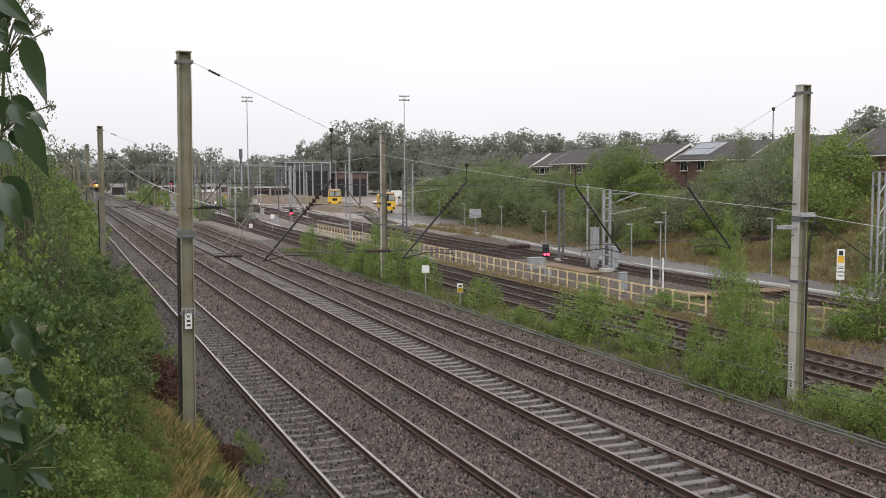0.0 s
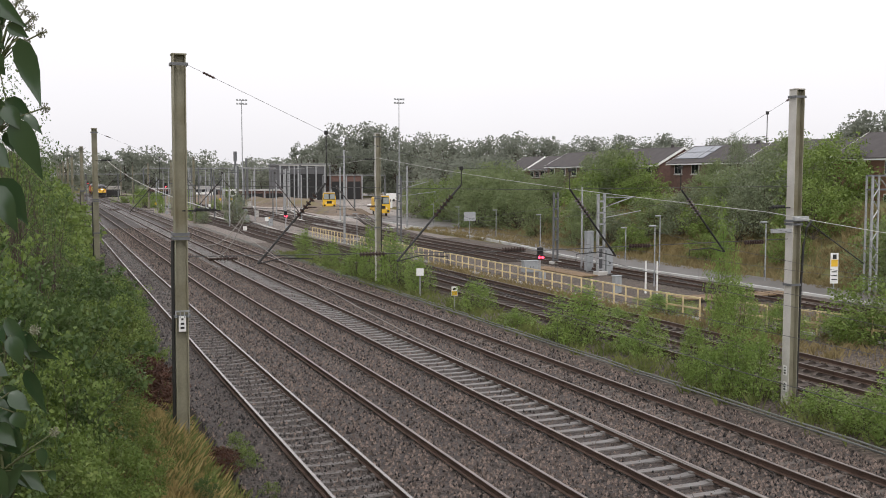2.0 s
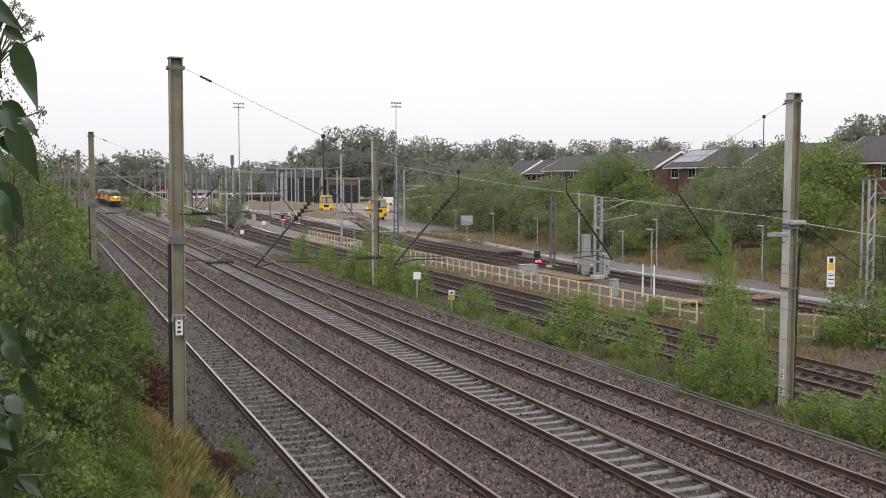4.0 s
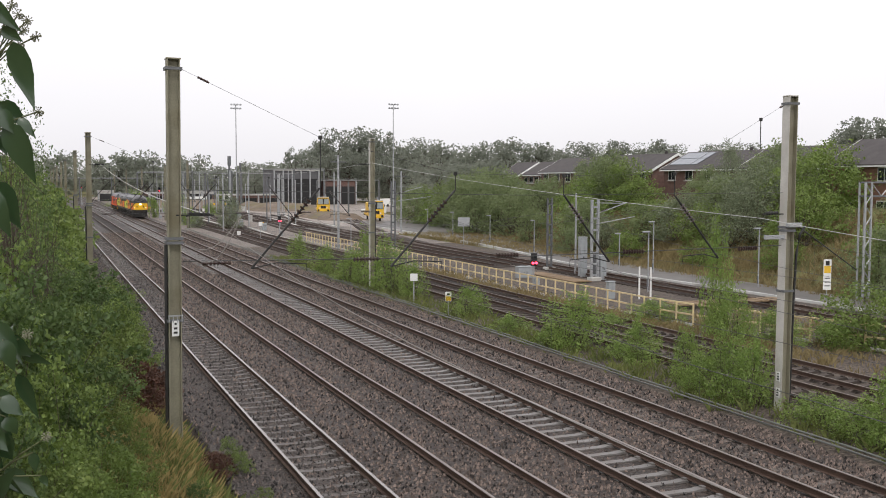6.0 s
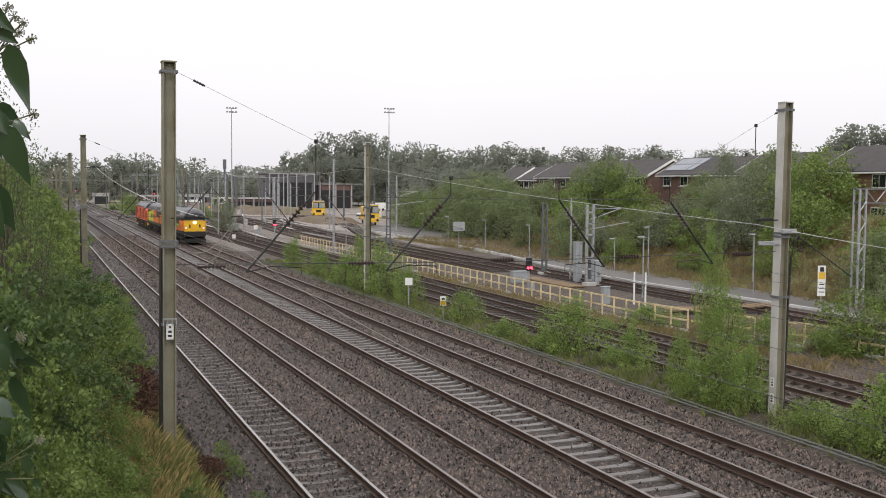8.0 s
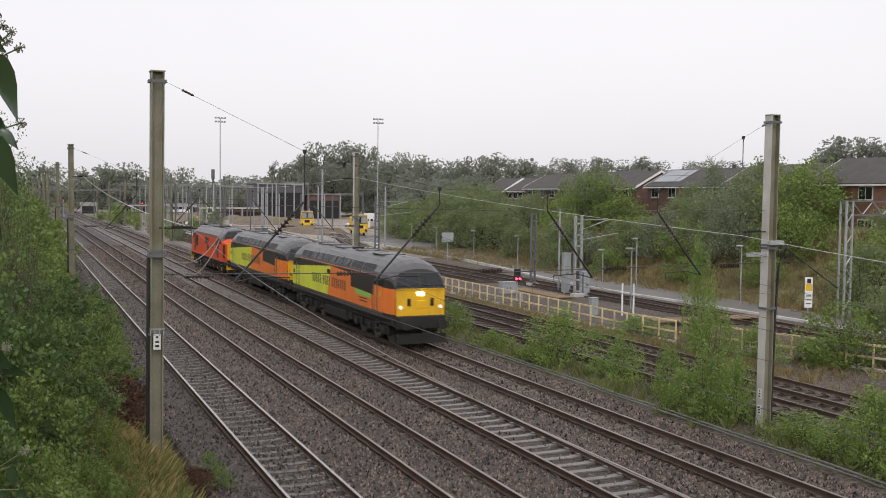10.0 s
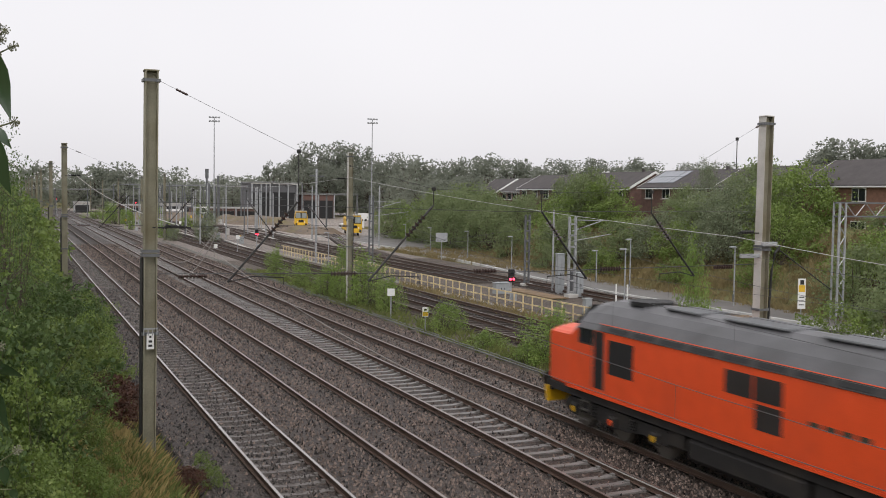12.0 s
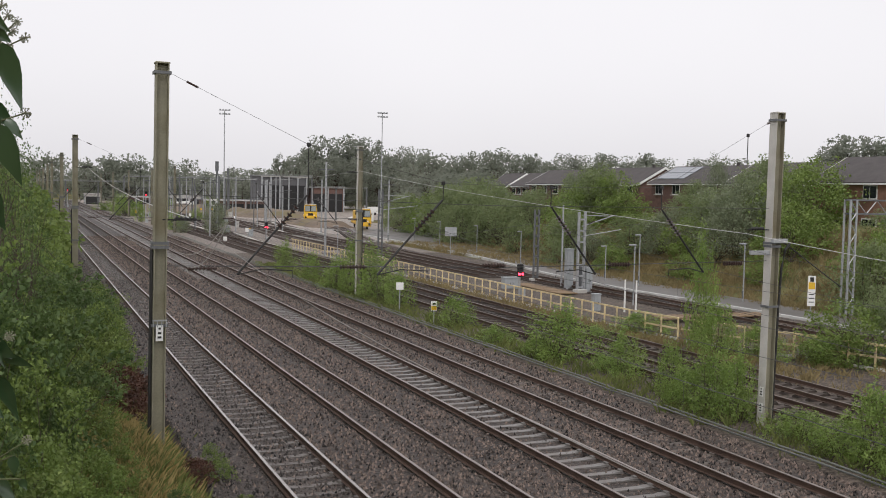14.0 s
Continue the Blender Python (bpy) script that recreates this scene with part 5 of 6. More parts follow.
def railing(y0, y1):
    """Cream handrail fence in bays: posts with a top and a middle rail over a kerb board, bending aside at its near end."""
    at = lambda y: float(np.interp(y, (28, 33, 42, 60, 113), (33.6, 32.0, 29.15, 28.95, 29.1)))
    y = y0
    while y < y1:
        turn = -math.degrees(math.atan2(at(y + 3.5) - at(y), 3.5))
        t = thing("railing_panel", "cream painted steel railing between the sidings", "railing", "yard railing", at=pose(at(y), y, -0.3, 0, 0, turn))
        for k in range(3):
            part("post", box(B(), (0, k * 1.17, 0.52), (0.075, 0.075, 1.2), bevel=0.008), M_CREAM, t)
        for z in (1.08, 0.56):
            part("rail", box(B(), (0.04, 1.75, z), (0.045, 3.5, 0.085), bevel=0.006), M_CREAM, t)
        part("kerb_board", box(B(), (0.05, 1.75, 0.06), (0.06, 3.5, 0.14), bevel=0.01), M_CONC, t)
        y += 3.51


railing(30.0, 112.0)


def signal(x, y, h, two, label, z=-0.3):
    t = thing("colour_light_signal", label, "railway signal", "red signals", at=pose(x, y, z))
    part("post", tube(B(), [(0, 0, -0.1), (0, 0, h)], 0.07, 8), M_GALV, t)
    hd = part("signal_head", box(B(), (0, -0.05, h + 0.35), (0.42, 0.25, 0.85), bevel=0.05), M_BLACK, t, "black backing board")
    for dx in ((-0.12, 0.12) if two else (0,)):
        part("lamp", disc(B(), (dx, -0.185, h + 0.12), 0.09, 0.04, 1, 16), M_RED_LAMP, hd, "glowing red lamp")
        part("hood", tube(B(), [(dx, -0.17, h + 0.23), (dx, -0.4, h + 0.23)], 0.05, 6), M_BLACK, hd)
    part("lamp_off", disc(B(), (0, -0.185, h + 0.55), 0.09, 0.04, 1, 16), M_GLASS, hd, "unlit lens")
    box_ = part("base_box", box(B(), (0.25, 0, 0.3), (0.3, 0.3, 0.6), bevel=0.02), M_CABINET, t)
    return t


signal(31.0, 60.1, 1.45, True, "ground-level signal with two red lamps on a post")
signal(29.0, 126.3, 1.75, True, "small signal showing two red lamps")
signal(21.4, 189.0, 4.9, False, "tall signal showing one red lamp beside the line")
signal(12.9, 300.0, 4.6, False, "distant signal with a red lamp")


def lamp_post(x, y, h, label="short grey lamp post with a small lantern"):
    t = post("yard_lamp", x, y, h, 0.05, label, "lamp post", "yard lamp posts")
    part("lantern", box(B(), (-0.18, 0, h + 0.02), (0.5, 0.18, 0.1), bevel=0.03), M_GALV, t)
    part("door", box(B(), (-0.055, 0, 0.6), (0.03, 0.1, 0.5)), M_GALV_DARK, t)
    return t


for x, y, h in ((44.1, 53.4, 3.95), (43.6, 64.8, 3.95), (36.1, 54.2, 3.82), (43.3, 69.1, 2.85), (44.4, 86.0, 3.25), (47.2, 102.1, 3.15), (48.9, 116.9, 3.05), (51.0, 131.0, 3.0), (28.0, 92.0, 3.4)):
    lamp_post(x, y, h)


def tower(x, y, h):
    t = thing("floodlight_tower", "tall slim steel floodlight tower over the yard", "floodlight tower", "floodlight towers", at=pose(x, y, -0.3))
    part("mast", tube(B(), [(0, 0, 0), (0, 0, h)], 0.11, 8, 0.055), M_GALV, t)
    for z in (h, h - 0.55):
        fr = part("head_frame", box(B(), (0, 0, z), (1.5, 0.08, 0.08)), M_GALV, t)
        for k in (-0.65, -0.22, 0.22, 0.65):
            part("floodlight", box(B(), (k, -0.12, z + 0.05), (0.28, 0.25, 0.24), bevel=0.04), M_GALV, fr)
    return t


tower(49.68, 141.7, 18.15)
tower(27.62, 147.5, 17.85)


def boxpost(x, y, h, w, label, material=None):
    """A yard electrification post made of two channels with battens."""
    t = thing("yard_mast", label, "mast", "yard masts", at=pose(x, y, -0.3))
    for dx in (-w / 2, w / 2):
        part("channel", box(B(), (dx, 0, h / 2), (w * 0.28, 0.2, h), bevel=0.01), material or M_GALV, t)
    for k in range(int(h / 0.8)):
        part("batten", box(B(), (0, -0.09, 0.4 + k * 0.8), (w, 0.02, 0.12)), material or M_GALV, t)
    part("base", box(B(), (0, 0, 0.1), (0.8, 0.7, 0.3), bevel=0.02), M_CONC, t)
    return t


def cantilever(t, h, reach, side=1):
    a = part("cantilever", tube(B(), [(0, 0, h - 0.9), (side * reach, 0, h - 0.1)], 0.035, 6), M_GALV, t)
    part("strut", tube(B(), [(0, 0, h - 0.1), (side * reach * 0.9, 0, h - 0.15)], 0.03, 6), M_GALV, t)
    part("brace", tube(B(), [(0, 0, h - 1.6), (side * reach * 1.25, 0, h - 1.1)], 0.03, 6), M_GALV, t)
    ib = B()
    insulator(ib, (side * reach * 0.2, 0, h - 0.72), (side * reach * 0.4, 0, h - 0.52), 0.07, 5)
    part("insulator", ib, M_INSUL, t, "brown ribbed insulator")


a = boxpost(37.75, 70.5, 5.68, 0.36, "dark twin-channel yard mast", M_GALV_DARK)
b = boxpost(36.75, 61.9, 5.73, 0.5, "grey twin-channel yard mast with a cantilever arm")
cantilever(b, 5.6, 2.6)
c = boxpost(33.75, 96.3, 7.0, 0.4, "slim grey yard mast with a cantilever arm", M_GALV_DARK)
cantilever(c, 6.5, 3.2)
post("yard_pole", 37.55, 66.0, 6.13, 0.08, "plain slim grey steel pole in the yard", "pole", "yard poles")
for x, y, h in ((29.1, 100.0, 9.6), (27.5, 152.0, 8.5), (34.5, 150.0, 8.0), (31.5, 175.0, 8.5), (40.0, 175.0, 8.0), (29.5, 195.0, 8.5), (44.5, 195.0, 8.0), (36.0, 215.0, 8.0), (50.0, 215.0, 8.0), (27.0, 232.0, 8.5), (46.0, 128.0, 8.3), (43.0, 150.0, 8.3)):
    m_ = post("yard_pole", x, y, h, 0.13, "grey steel pole carrying wires over the yard", "pole", "yard poles")
    part("cross_arm", box(B(), (0, 0, h - 0.7), (1.6, 0.08, 0.1)), M_GALV_DARK, m_)


for x, y, h in ((28.7, 159.2, 10.6), (48.9, 256.0, 11.2)):
    m_ = post("signal_mast", x, y, h, 0.2, "tall dark steel mast with a signal head", "mast", "yard masts", material=M_GALV_DARK)
    part("signal_head", box(B(), (0, 0, h - 0.6), (0.5, 0.4, 1.5), bevel=0.05), M_GALV_DARK, m_, "dark back of a signal head")
    part("platform", box(B(), (0, 0, h - 1.9), (1.1, 0.9, 0.08)), M_GALV_DARK, m_)
    part("ladder", box(B(), (0.3, -0.2, h / 2 - 1), (0.3, 0.05, h - 2.2)), M_GALV_DARK, m_)


def cabinet(x, y, w, d, h, label, material=None):
    t = thing("equipment_cabinet", label, "cabinet", "trackside cabinets", at=pose(x, y, -0.3))
    part("body", box(B(), (0, 0, h / 2), (w, d, h), bevel=0.02), material or M_CABINET, t)
    part("lid", box(B(), (0, 0, h + 0.03), (w + 0.08, d + 0.08, 0.06), bevel=0.015), material or M_CABINET, t)
    for k in (-0.25, 0.25):
        dr = part("door", box(B(), (k * w, -d / 2 - 0.012, h * 0.5), (w * 0.46, 0.02, h * 0.86)), material or M_CABINET, t)
        part("handle", box(B(), (k * w * 0.4, -d / 2 - 0.035, h * 0.5), (0.03, 0.03, 0.14)), M_DARK, dr)
    return t


cabinet(33.0, 65.5, 1.15, 0.5, 0.8, "pale grey trackside cabinet with two doors")
cabinet(37.35, 64.6, 0.55, 0.4, 2.9, "tall grey switch cabinet beside the yard mast")
cabinet(37.4, 62.0, 0.5, 0.5, 1.7, "narrow grey equipment cabinet")
cabinet(38.6, 64.5, 0.8, 0.5, 1.6, "dark equipment cabinet with cables", M_GALV_DARK)
cabinet(32.0, 52.0, 0.45, 0.35, 1.0, "small grey location box")
for x, y in ((33.5, 51.2), (33.9, 50.6)):
    post("marker_post", x, y, 1.95, 0.06, "white and grey marker post beside the siding", "post", "marker posts", material=M_WHITE)
for x, y, w in ((24.5, 165, 0.7), (30.0, 140, 0.6), (26.0, 205, 0.9)):
    cabinet(x, y, w, 0.5, 0.95, "grey lineside cabinet between tracks", M_CABINET)


def plate_sign(x, y, h, w, ph, label, bars=(), material=None, post_r=0.035):
    t = thing("trackside_sign", label, "sign", "trackside signs", at=pose(x, y, -0.3, 0, 0, -20))
    part("post", tube(B(), [(0, 0, -0.1), (0, 0, h)], post_r, 8), M_GALV, t)
    pl = part("plate", box(B(), (0, -0.05, h - ph / 2), (w, 0.02, ph), bevel=0.006), material or M_WHITE, t)
    for z, bw, bh, m in bars:
        part("marking", box(B(), (0, -0.065, h - ph / 2 + z), (bw, 0.008, bh)), m, pl)
    return t


plate_sign(20.1, 53.8, 1.74, 0.42, 0.42, "small white square sign on a grey post")
plate_sign(20.0, 48.4, 1.26, 0.32, 0.5, "small white and yellow marker sign in the bushes", ((-0.1, 0.28, 0.22, M_YELLOW), (0.12, 0.16, 0.1, M_DARK)))
plate_sign(42.1, 45.1, 2.6, 0.46, 1.75, "tall warning sign with yellow and white panels", ((0.30, 0.38, 0.4, M_YELLOW), (0.66, 0.22, 0.26, M_DARK), (-0.2, 0.3, 0.06, M_DARK), (-0.42, 0.3, 0.06, M_DARK), (-0.64, 0.3, 0.05, M_DARK)))
plate_sign(44.0, 102.1, 3.0, 1.3, 1.0, "grey back of a large sign beside the path", material=M_GALV)
plate_sign(26.6, 150.0, 5.0, 1.0, 1.05, "white framed square route sign on a tall post", ((0.0, 0.55, 0.6, M_DARK),), post_r=0.06)
for x, y in ((38.5, 118), (33.8, 104)):
    plate_sign(x, y, 0.9, 0.4, 0.5, "small white yard sign", material=M_WHITE)


def lattice_portal(x, y, h, reach):
    """A lattice steel column with a truss beam reaching over the bank."""
    t = thing("lattice_portal", "grey lattice steel portal with a truss beam", "gantry", at=pose(x, y, -0.3))
    for dx in (-0.24, 0.24):
        for dy in (-0.22, 0.22):
            part("leg", box(B(), (dx, dy, h / 2), (0.09, 0.09, h)), M_GALV, t)
    n = int(h / 0.62)
    for k in range(n):
        z0, z1 = 0.1 + k * 0.62, 0.1 + (k + 1) * 0.62
        s = 1 if k % 2 else -1
        part("lacing", tube(B(), [(-0.24 * s, -0.24, z0), (0.24 * s, -0.24, z1)], 0.035, 4), M_GALV, t)
    for z in (h, h - 0.8):
        part("chord", box(B(), (reach / 2, 0, z), (reach + 0.8, 0.12, 0.1)), M_GALV_DARK, t)
    for k in range(int(reach / 0.8)):
        s = k % 2
        part("web_bar", tube(B(), [(0.4 + k * 0.8, 0, h - 0.8 * s), (1.2 + k * 0.8, 0, h - 0.8 * (1 - s))], 0.035, 4), M_GALV, t)
    return t


lattice_portal(44.7, 45.0, 7.0, 12)


def gantry(x0, x1, y, h, label):
    t = thing("signal_gantry", label, "gantry", "yard gantries", at=pose(x0, y, -0.3))
    w = x1 - x0
    part("beam", box(B(), (w / 2, 0, h), (w, 0.3, 0.22), bevel=0.03), M_GALV, t)
    part("walkway", box(B(), (w / 2, -0.5, h + 0.3), (w, 0.6, 0.06)), M_GALV, t)
    for k in range(int(w // 7) + 1):
        part("leg", box(B(), (k * w / max(1, int(w // 7)), 0, h / 2), (0.3, 0.3, h), bevel=0.02), M_GALV_DARK, t)
    return t


gantry(53.5, 69, 250, 9.7, "pale steel gantry spanning the yard")
gantry(57, 71, 212, 7.0, "pale steel gantry over the sidings")
gantry(22, 52, 236, 8.6, "grey gantry across many tracks")
gantry(4, 30, 305, 7.4, "distant grey gantry across the main lines")


def track_machine(x, y, turn, label):
    """Yellow on-track machine: cab with windows, lower deck, bogies and a dark boom."""
    t = thing("track_machine", label, "rail vehicle", "yellow track machines", at=pose(x, y, -0.25, 0, 0, turn))
    part("cab", prism(B(), [(-1.3, 0.9), (1.3, 0.9), (1.3, 2.4), (1.1, 3.5), (-1.1, 3.5), (-1.3, 2.4)], 1, 2.6, Matrix.Translation((0, 1.3, 0))), M_YELLOW, t)
    for dx in (-0.6, 0.6):
        part("window", prism(B(), [(-0.5, 2.2), (0.5, 2.2), (0.45, 3.2), (-0.45, 3.2)], 1, 0.04, Matrix.Translation((dx, -0.02, 0))), M_PALE_GLASS, t, "pale reflecting glass")
    part("roof", box(B(), (0, 1.3, 3.55), (2.3, 2.7, 0.12), bevel=0.04), M_CONC, t)
    part("deck", box(B(), (0, 8, 1.0), (2.5, 12, 0.35), bevel=0.04), M_YELLOW, t)
    part("engine_house", box(B(), (0, 9, 2.1), (2.2, 6, 1.9), bevel=0.12), M_YELLOW, t)
    part("boom", tube(B(), [(0.3, 2.5, 3.3), (0.6, 6, 3.9), (0.6, 11, 3.4)], 0.18, 6), M_GALV_DARK, t)
    for yy in (1.2, 3.0, 11.0, 12.8):
        for xx in (-0.75, 0.75):
            part("wheel", disc(B(), (xx, yy, 0.43), 0.43, 0.13, 0, 18), M_UNDER, t)
    part("buffer_beam", box(B(), (0, -0.1, 0.8), (2.4, 0.2, 0.5), bevel=0.03), M_YELLOW, t)
    part("window_surround", prism(B(), [(-1.2, 2.1), (1.2, 2.1), (1.06, 3.32), (-1.06, 3.32)], 1, 0.02, Matrix.Translation((0, -0.005, 0))), M_BLACK, t)
    part("front_grille", box(B(), (0, -0.02, 1.55), (1.0, 0.05, 0.5), bevel=0.02), M_UNDER, t, "dark front grille")
    for xx in (-0.95, 0.95):
        part("buffer", disc(B(), (xx, -0.35, 0.95), 0.2, 0.35, 1, 14), M_UNDER, t)
        part("mirror", box(B(), (xx * 1.45, 0.1, 2.7), (0.12, 0.06, 0.4)), M_BLACK, t)
    part("beacon", disc(B(), (0, 0.6, 3.72), 0.12, 0.22, 2, 12), M_TIMBER, t, "amber beacon")
    for xx in (-0.7, 0.7):
        part("lamp", disc(B(), (xx, -0.04, 1.4), 0.12, 0.05, 1, 14), M_WHITE, t)
    return t


track_machine(54.4, 197.7, -14, "yellow track maintenance machine parked at the yard end")
track_machine(54.2, 163.2, -14, "yellow track maintenance machine parked beside a mast")
strip("yard_apron", 43.3, 62.0, 130, 330, -0.31, M_APRON, "bare brown stony ground at the yard end", "yard floor", 0.6)
strip("yard_apron", 62.3, 67.0, 150, 330, -0.325, M_APRON, "bare brown stony ground at the yard end", "yard floor", 0.3)
strip("yard_apron", 19.5, 120.0, 330.3, 440, -0.33, M_APRON, "bare brown stony ground beyond the sidings", "yard floor", 0.3, follow=False)
strip("yard_apron", 67.3, 96.0, 215, 330, -0.33, M_APRON, "bare brown stony ground at the yard end", "yard floor", 0.3)


def shed(x, y, w, d, h, label, wall, open_bays=0):
    t = thing("depot_building", label, "building", "depot buildings", at=pose(x, y, -0.4))
    part("wall", box(B(), (0, d / 2, h / 2), (w, d, h)), wall, t)
    part("roof", box(B(), (0, d / 2, h + 0.15), (w + 0.6, d + 0.6, 0.3), bevel=0.05), M_GALV_DARK, t)
    part("fascia", box(B(), (0, -0.36, h + 0.1), (w + 0.7, 0.08, 0.34)), M_CONC, t, "pale roof fascia")
    for k in range(open_bays + 1):
        part("column", box(B(), (-w / 2 + k * w / max(1, open_bays), -0.25, h / 2), (0.35, 0.3, h), bevel=0.02), M_GALV, t, "grey steel column")
    # flat black plates on the solid wall, painted shade of the bay interiors
    for k in range(open_bays):
        part("doorway_shade", box(B(), (-w / 2 + (k + 0.5) * w / open_bays, -0.03, h * 0.38), (w / open_bays * 0.84, 0.06, h * 0.76)), M_BLACK, t, "dark open bay")
    return t


shed(70.3, 284, 13, 14, 9.9, "long dark depot shed with open bays", M_SHED, 5)
shed(83.8, 286, 9.6, 9, 7.0, "low red brick depot building", M_BRICK_FAR, 2)
shed(52, 262, 16, 8, 3.2, "low brown brick yard building", M_BRICK_FAR, 3)
shed(33, 318, 9, 5, 3.0, "small brick hut beside the far sidings", M_BRICK_FAR, 2)
shed(48, 326, 12, 6, 3.6, "low pale hut beside the far sidings", M_CONC, 3)
shed(22.5, 345, 5, 4, 3.4, "small pale lineside hut", M_CONC, 1)


def van(x, y, turn, label):
    t = thing("parked_van", label, "van", "parked vans", at=pose(x, y, -0.3, 0, 0, turn))
    part("body", prism(B(), [(-2.4, 0.35), (2.4, 0.35), (2.4, 1.1), (1.5, 1.3), (1.0, 2.1), (-2.4, 2.15)], 0, 1.9), M_WHITE, t)
    part("windscreen", prism(B(), [(1.5, 1.3), (1.1, 2.0), (1.14, 2.02), (1.56, 1.32)], 0, 1.6), M_GLASS, t)
    for yy in (-1.5, 1.5):
        for xx in (-0.9, 0.9):
            part("wheel", disc(B(), (xx, yy, 0.33), 0.33, 0.2, 0, 16), M_BLACK, t)
    return t


for x, y, a_ in ((64.5, 196, 100), (37, 296, 80), (41, 300, 95), (45.5, 304, 90), (87, 258, 100)):
    van(x, y, a_, "white van parked at the yard end")
# timber walkways beside the sidings
BOARDS = [(35.1, 61.5 + k * 1.9, 0) for k in range(4)] + [(33.6 + k * 1.9, 46.8, 90) for k in range(4)]
for x, y, turn in BOARDS:
    t = thing("timber_boarding", "orange-brown timber boards laid beside the siding", "boards", "timber boarding", at=pose(x, y, -0.06 if turn else -0.2, 0, 0, turn))
    for j in range(6):
        part("board", box(B(), (-0.6 + j * 0.24, 0, 0), (0.22, 1.8, 0.08), bevel=0.01), M_TIMBER, t)


# ---- houses ----
def house(x0, x1, y0, y1, base, eave, ridge, label, wins, solar=False, brick=None):
    """A brick house with its ridge along the line, gables, verge boards, gutter and windows towards the railway."""
    t = thing("house", label, "house", "houses above the railway", at=pose(0, 0, 0))
    xm = (x0 + x1) / 2
    part("wall", prism(B(), [(x0, base), (x1, base), (x1, eave), (xm, ridge - 0.1), (x0, eave)], 1, y1 - y0, Matrix.Translation((0, (y0 + y1) / 2, 0))), brick or M_BRICK_FAR, t)
    k = (ridge - eave) / (xm - x0)
    for s, xe in ((-1, x0), (1, x1)):
        rf = part("roof_slope", prism(B(), [(xe + s * 0.45, eave - 0.45 * k), (xm, ridge), (xm, ridge + 0.16), (xe + s * 0.45, eave - 0.45 * k + 0.16)], 1, y1 - y0 + 0.5, Matrix.Translation((0, (y0 + y1) / 2, 0))), M_TILE, t, "brown tiled roof")
        if s < 0:
            if solar:
                for r_ in range(2):
                    for i in range(5):
                        u0 = 0.12 + r_ * 0.4
                        pa, pb = Vector((x0, 0, eave)).lerp(Vector((xm, 0, ridge)), u0), Vector((x0, 0, eave)).lerp(Vector((xm, 0, ridge)), u0 + 0.36)
                        yy = y1 - 0.9 - i * 1.05
                        part("solar_panel", prism(B(), [(pa.x, pa.z + 0.2), (pb.x, pb.z + 0.2), (pb.x, pb.z + 0.26), (pa.x, pa.z + 0.26)], 1, 1.0, Matrix.Translation((0, yy, 0))), M_SOLAR, rf, "pale reflective solar panel")
    for yy in (y0 - 0.27, y1 + 0.27):
        for s, xe in ((-1, x0), (1, x1)):
            part("verge_board", prism(B(), [(xe + s * 0.45, eave - 0.45 * k - 0.12), (xm, ridge - 0.12), (xm, ridge + 0.18), (xe + s * 0.45, eave - 0.45 * k + 0.18)], 1, 0.05, Matrix.Translation((0, yy, 0))), M_WHITE, t, "white verge board")
    part("gutter", box(B(), (x0 - 0.45, (y0 + y1) / 2, eave - 0.45 * k), (0.12, y1 - y0 + 0.4, 0.12)), M_WHITE, t)
    part("ridge_vent", box(B(), (xm, y0 + 2.2, ridge + 0.2), (0.3, 0.3, 0.5), bevel=0.03), M_TILE, t)
    for y, z, w, h in wins:
        wn_ = part("window", box(B(), (x0 - 0.02, y, z), (0.1, w, h)), M_WHITE, t, "white window frame")
        for s in (-1, 1):
            part("pane", box(B(), (x0 - 0.075, y + s * w * 0.235, z), (0.03, w * 0.42, h * 0.86)), M_GLASS, wn_)
        part("sill", box(B(), (x0 - 0.1, y, z - h / 2 - 0.05), (0.2, w + 0.2, 0.08)), M_CONC, wn_)
    return t


def row(y0, y1, z, n, w=1.4, h=1.15):
    return [(y0 + (i + 0.5) * (y1 - y0) / n, z, w, h) for i in range(n)]


house(64.2, 72.0, 48, 69, 2.8, 8.25, 10.3, "red brick house with brown tiled roof above the bank", row(50, 68, 7.35, 5, 1.5, 1.15) + row(50, 68, 4.6, 5, 1.6, 1.2), brick=M_BRICK_WARM)
house(68.6, 75.6, 72.5, 86, 2.8, 8.2, 10.15, "brick terrace house with long brown roof", row(73, 86, 7.4, 4))
house(68.6, 75.6, 86.7, 100, 2.8, 8.2, 10.0, "brick house with solar panels on the roof", row(87, 100, 7.4, 4), True)
house(69.3, 76.3, 103.5, 117, 2.8, 8.1, 10.0, "brick house with white verge boards", row(104, 117, 7.2, 4))
house(70.3, 77.3, 120, 134, 2.8, 8.1, 9.9, "brick house with white verge boards half hidden by bushes", row(121, 134, 7.2, 4))
house(82.5, 90.0, 146, 154.5, 3.0, 7.9, 10.0, "brick house with white windows beyond the bushes", row(146, 154, 6.9, 4))
house(82.5, 90.0, 156, 164, 3.0, 7.9, 10.0, "brick house with white windows beyond the bushes", row(156, 164, 6.9, 4))
house(82.0, 89.5, 164.8, 173, 3.0, 7.8, 10.0, "brick house with white windows and red gable", row(165, 173, 6.8, 4))


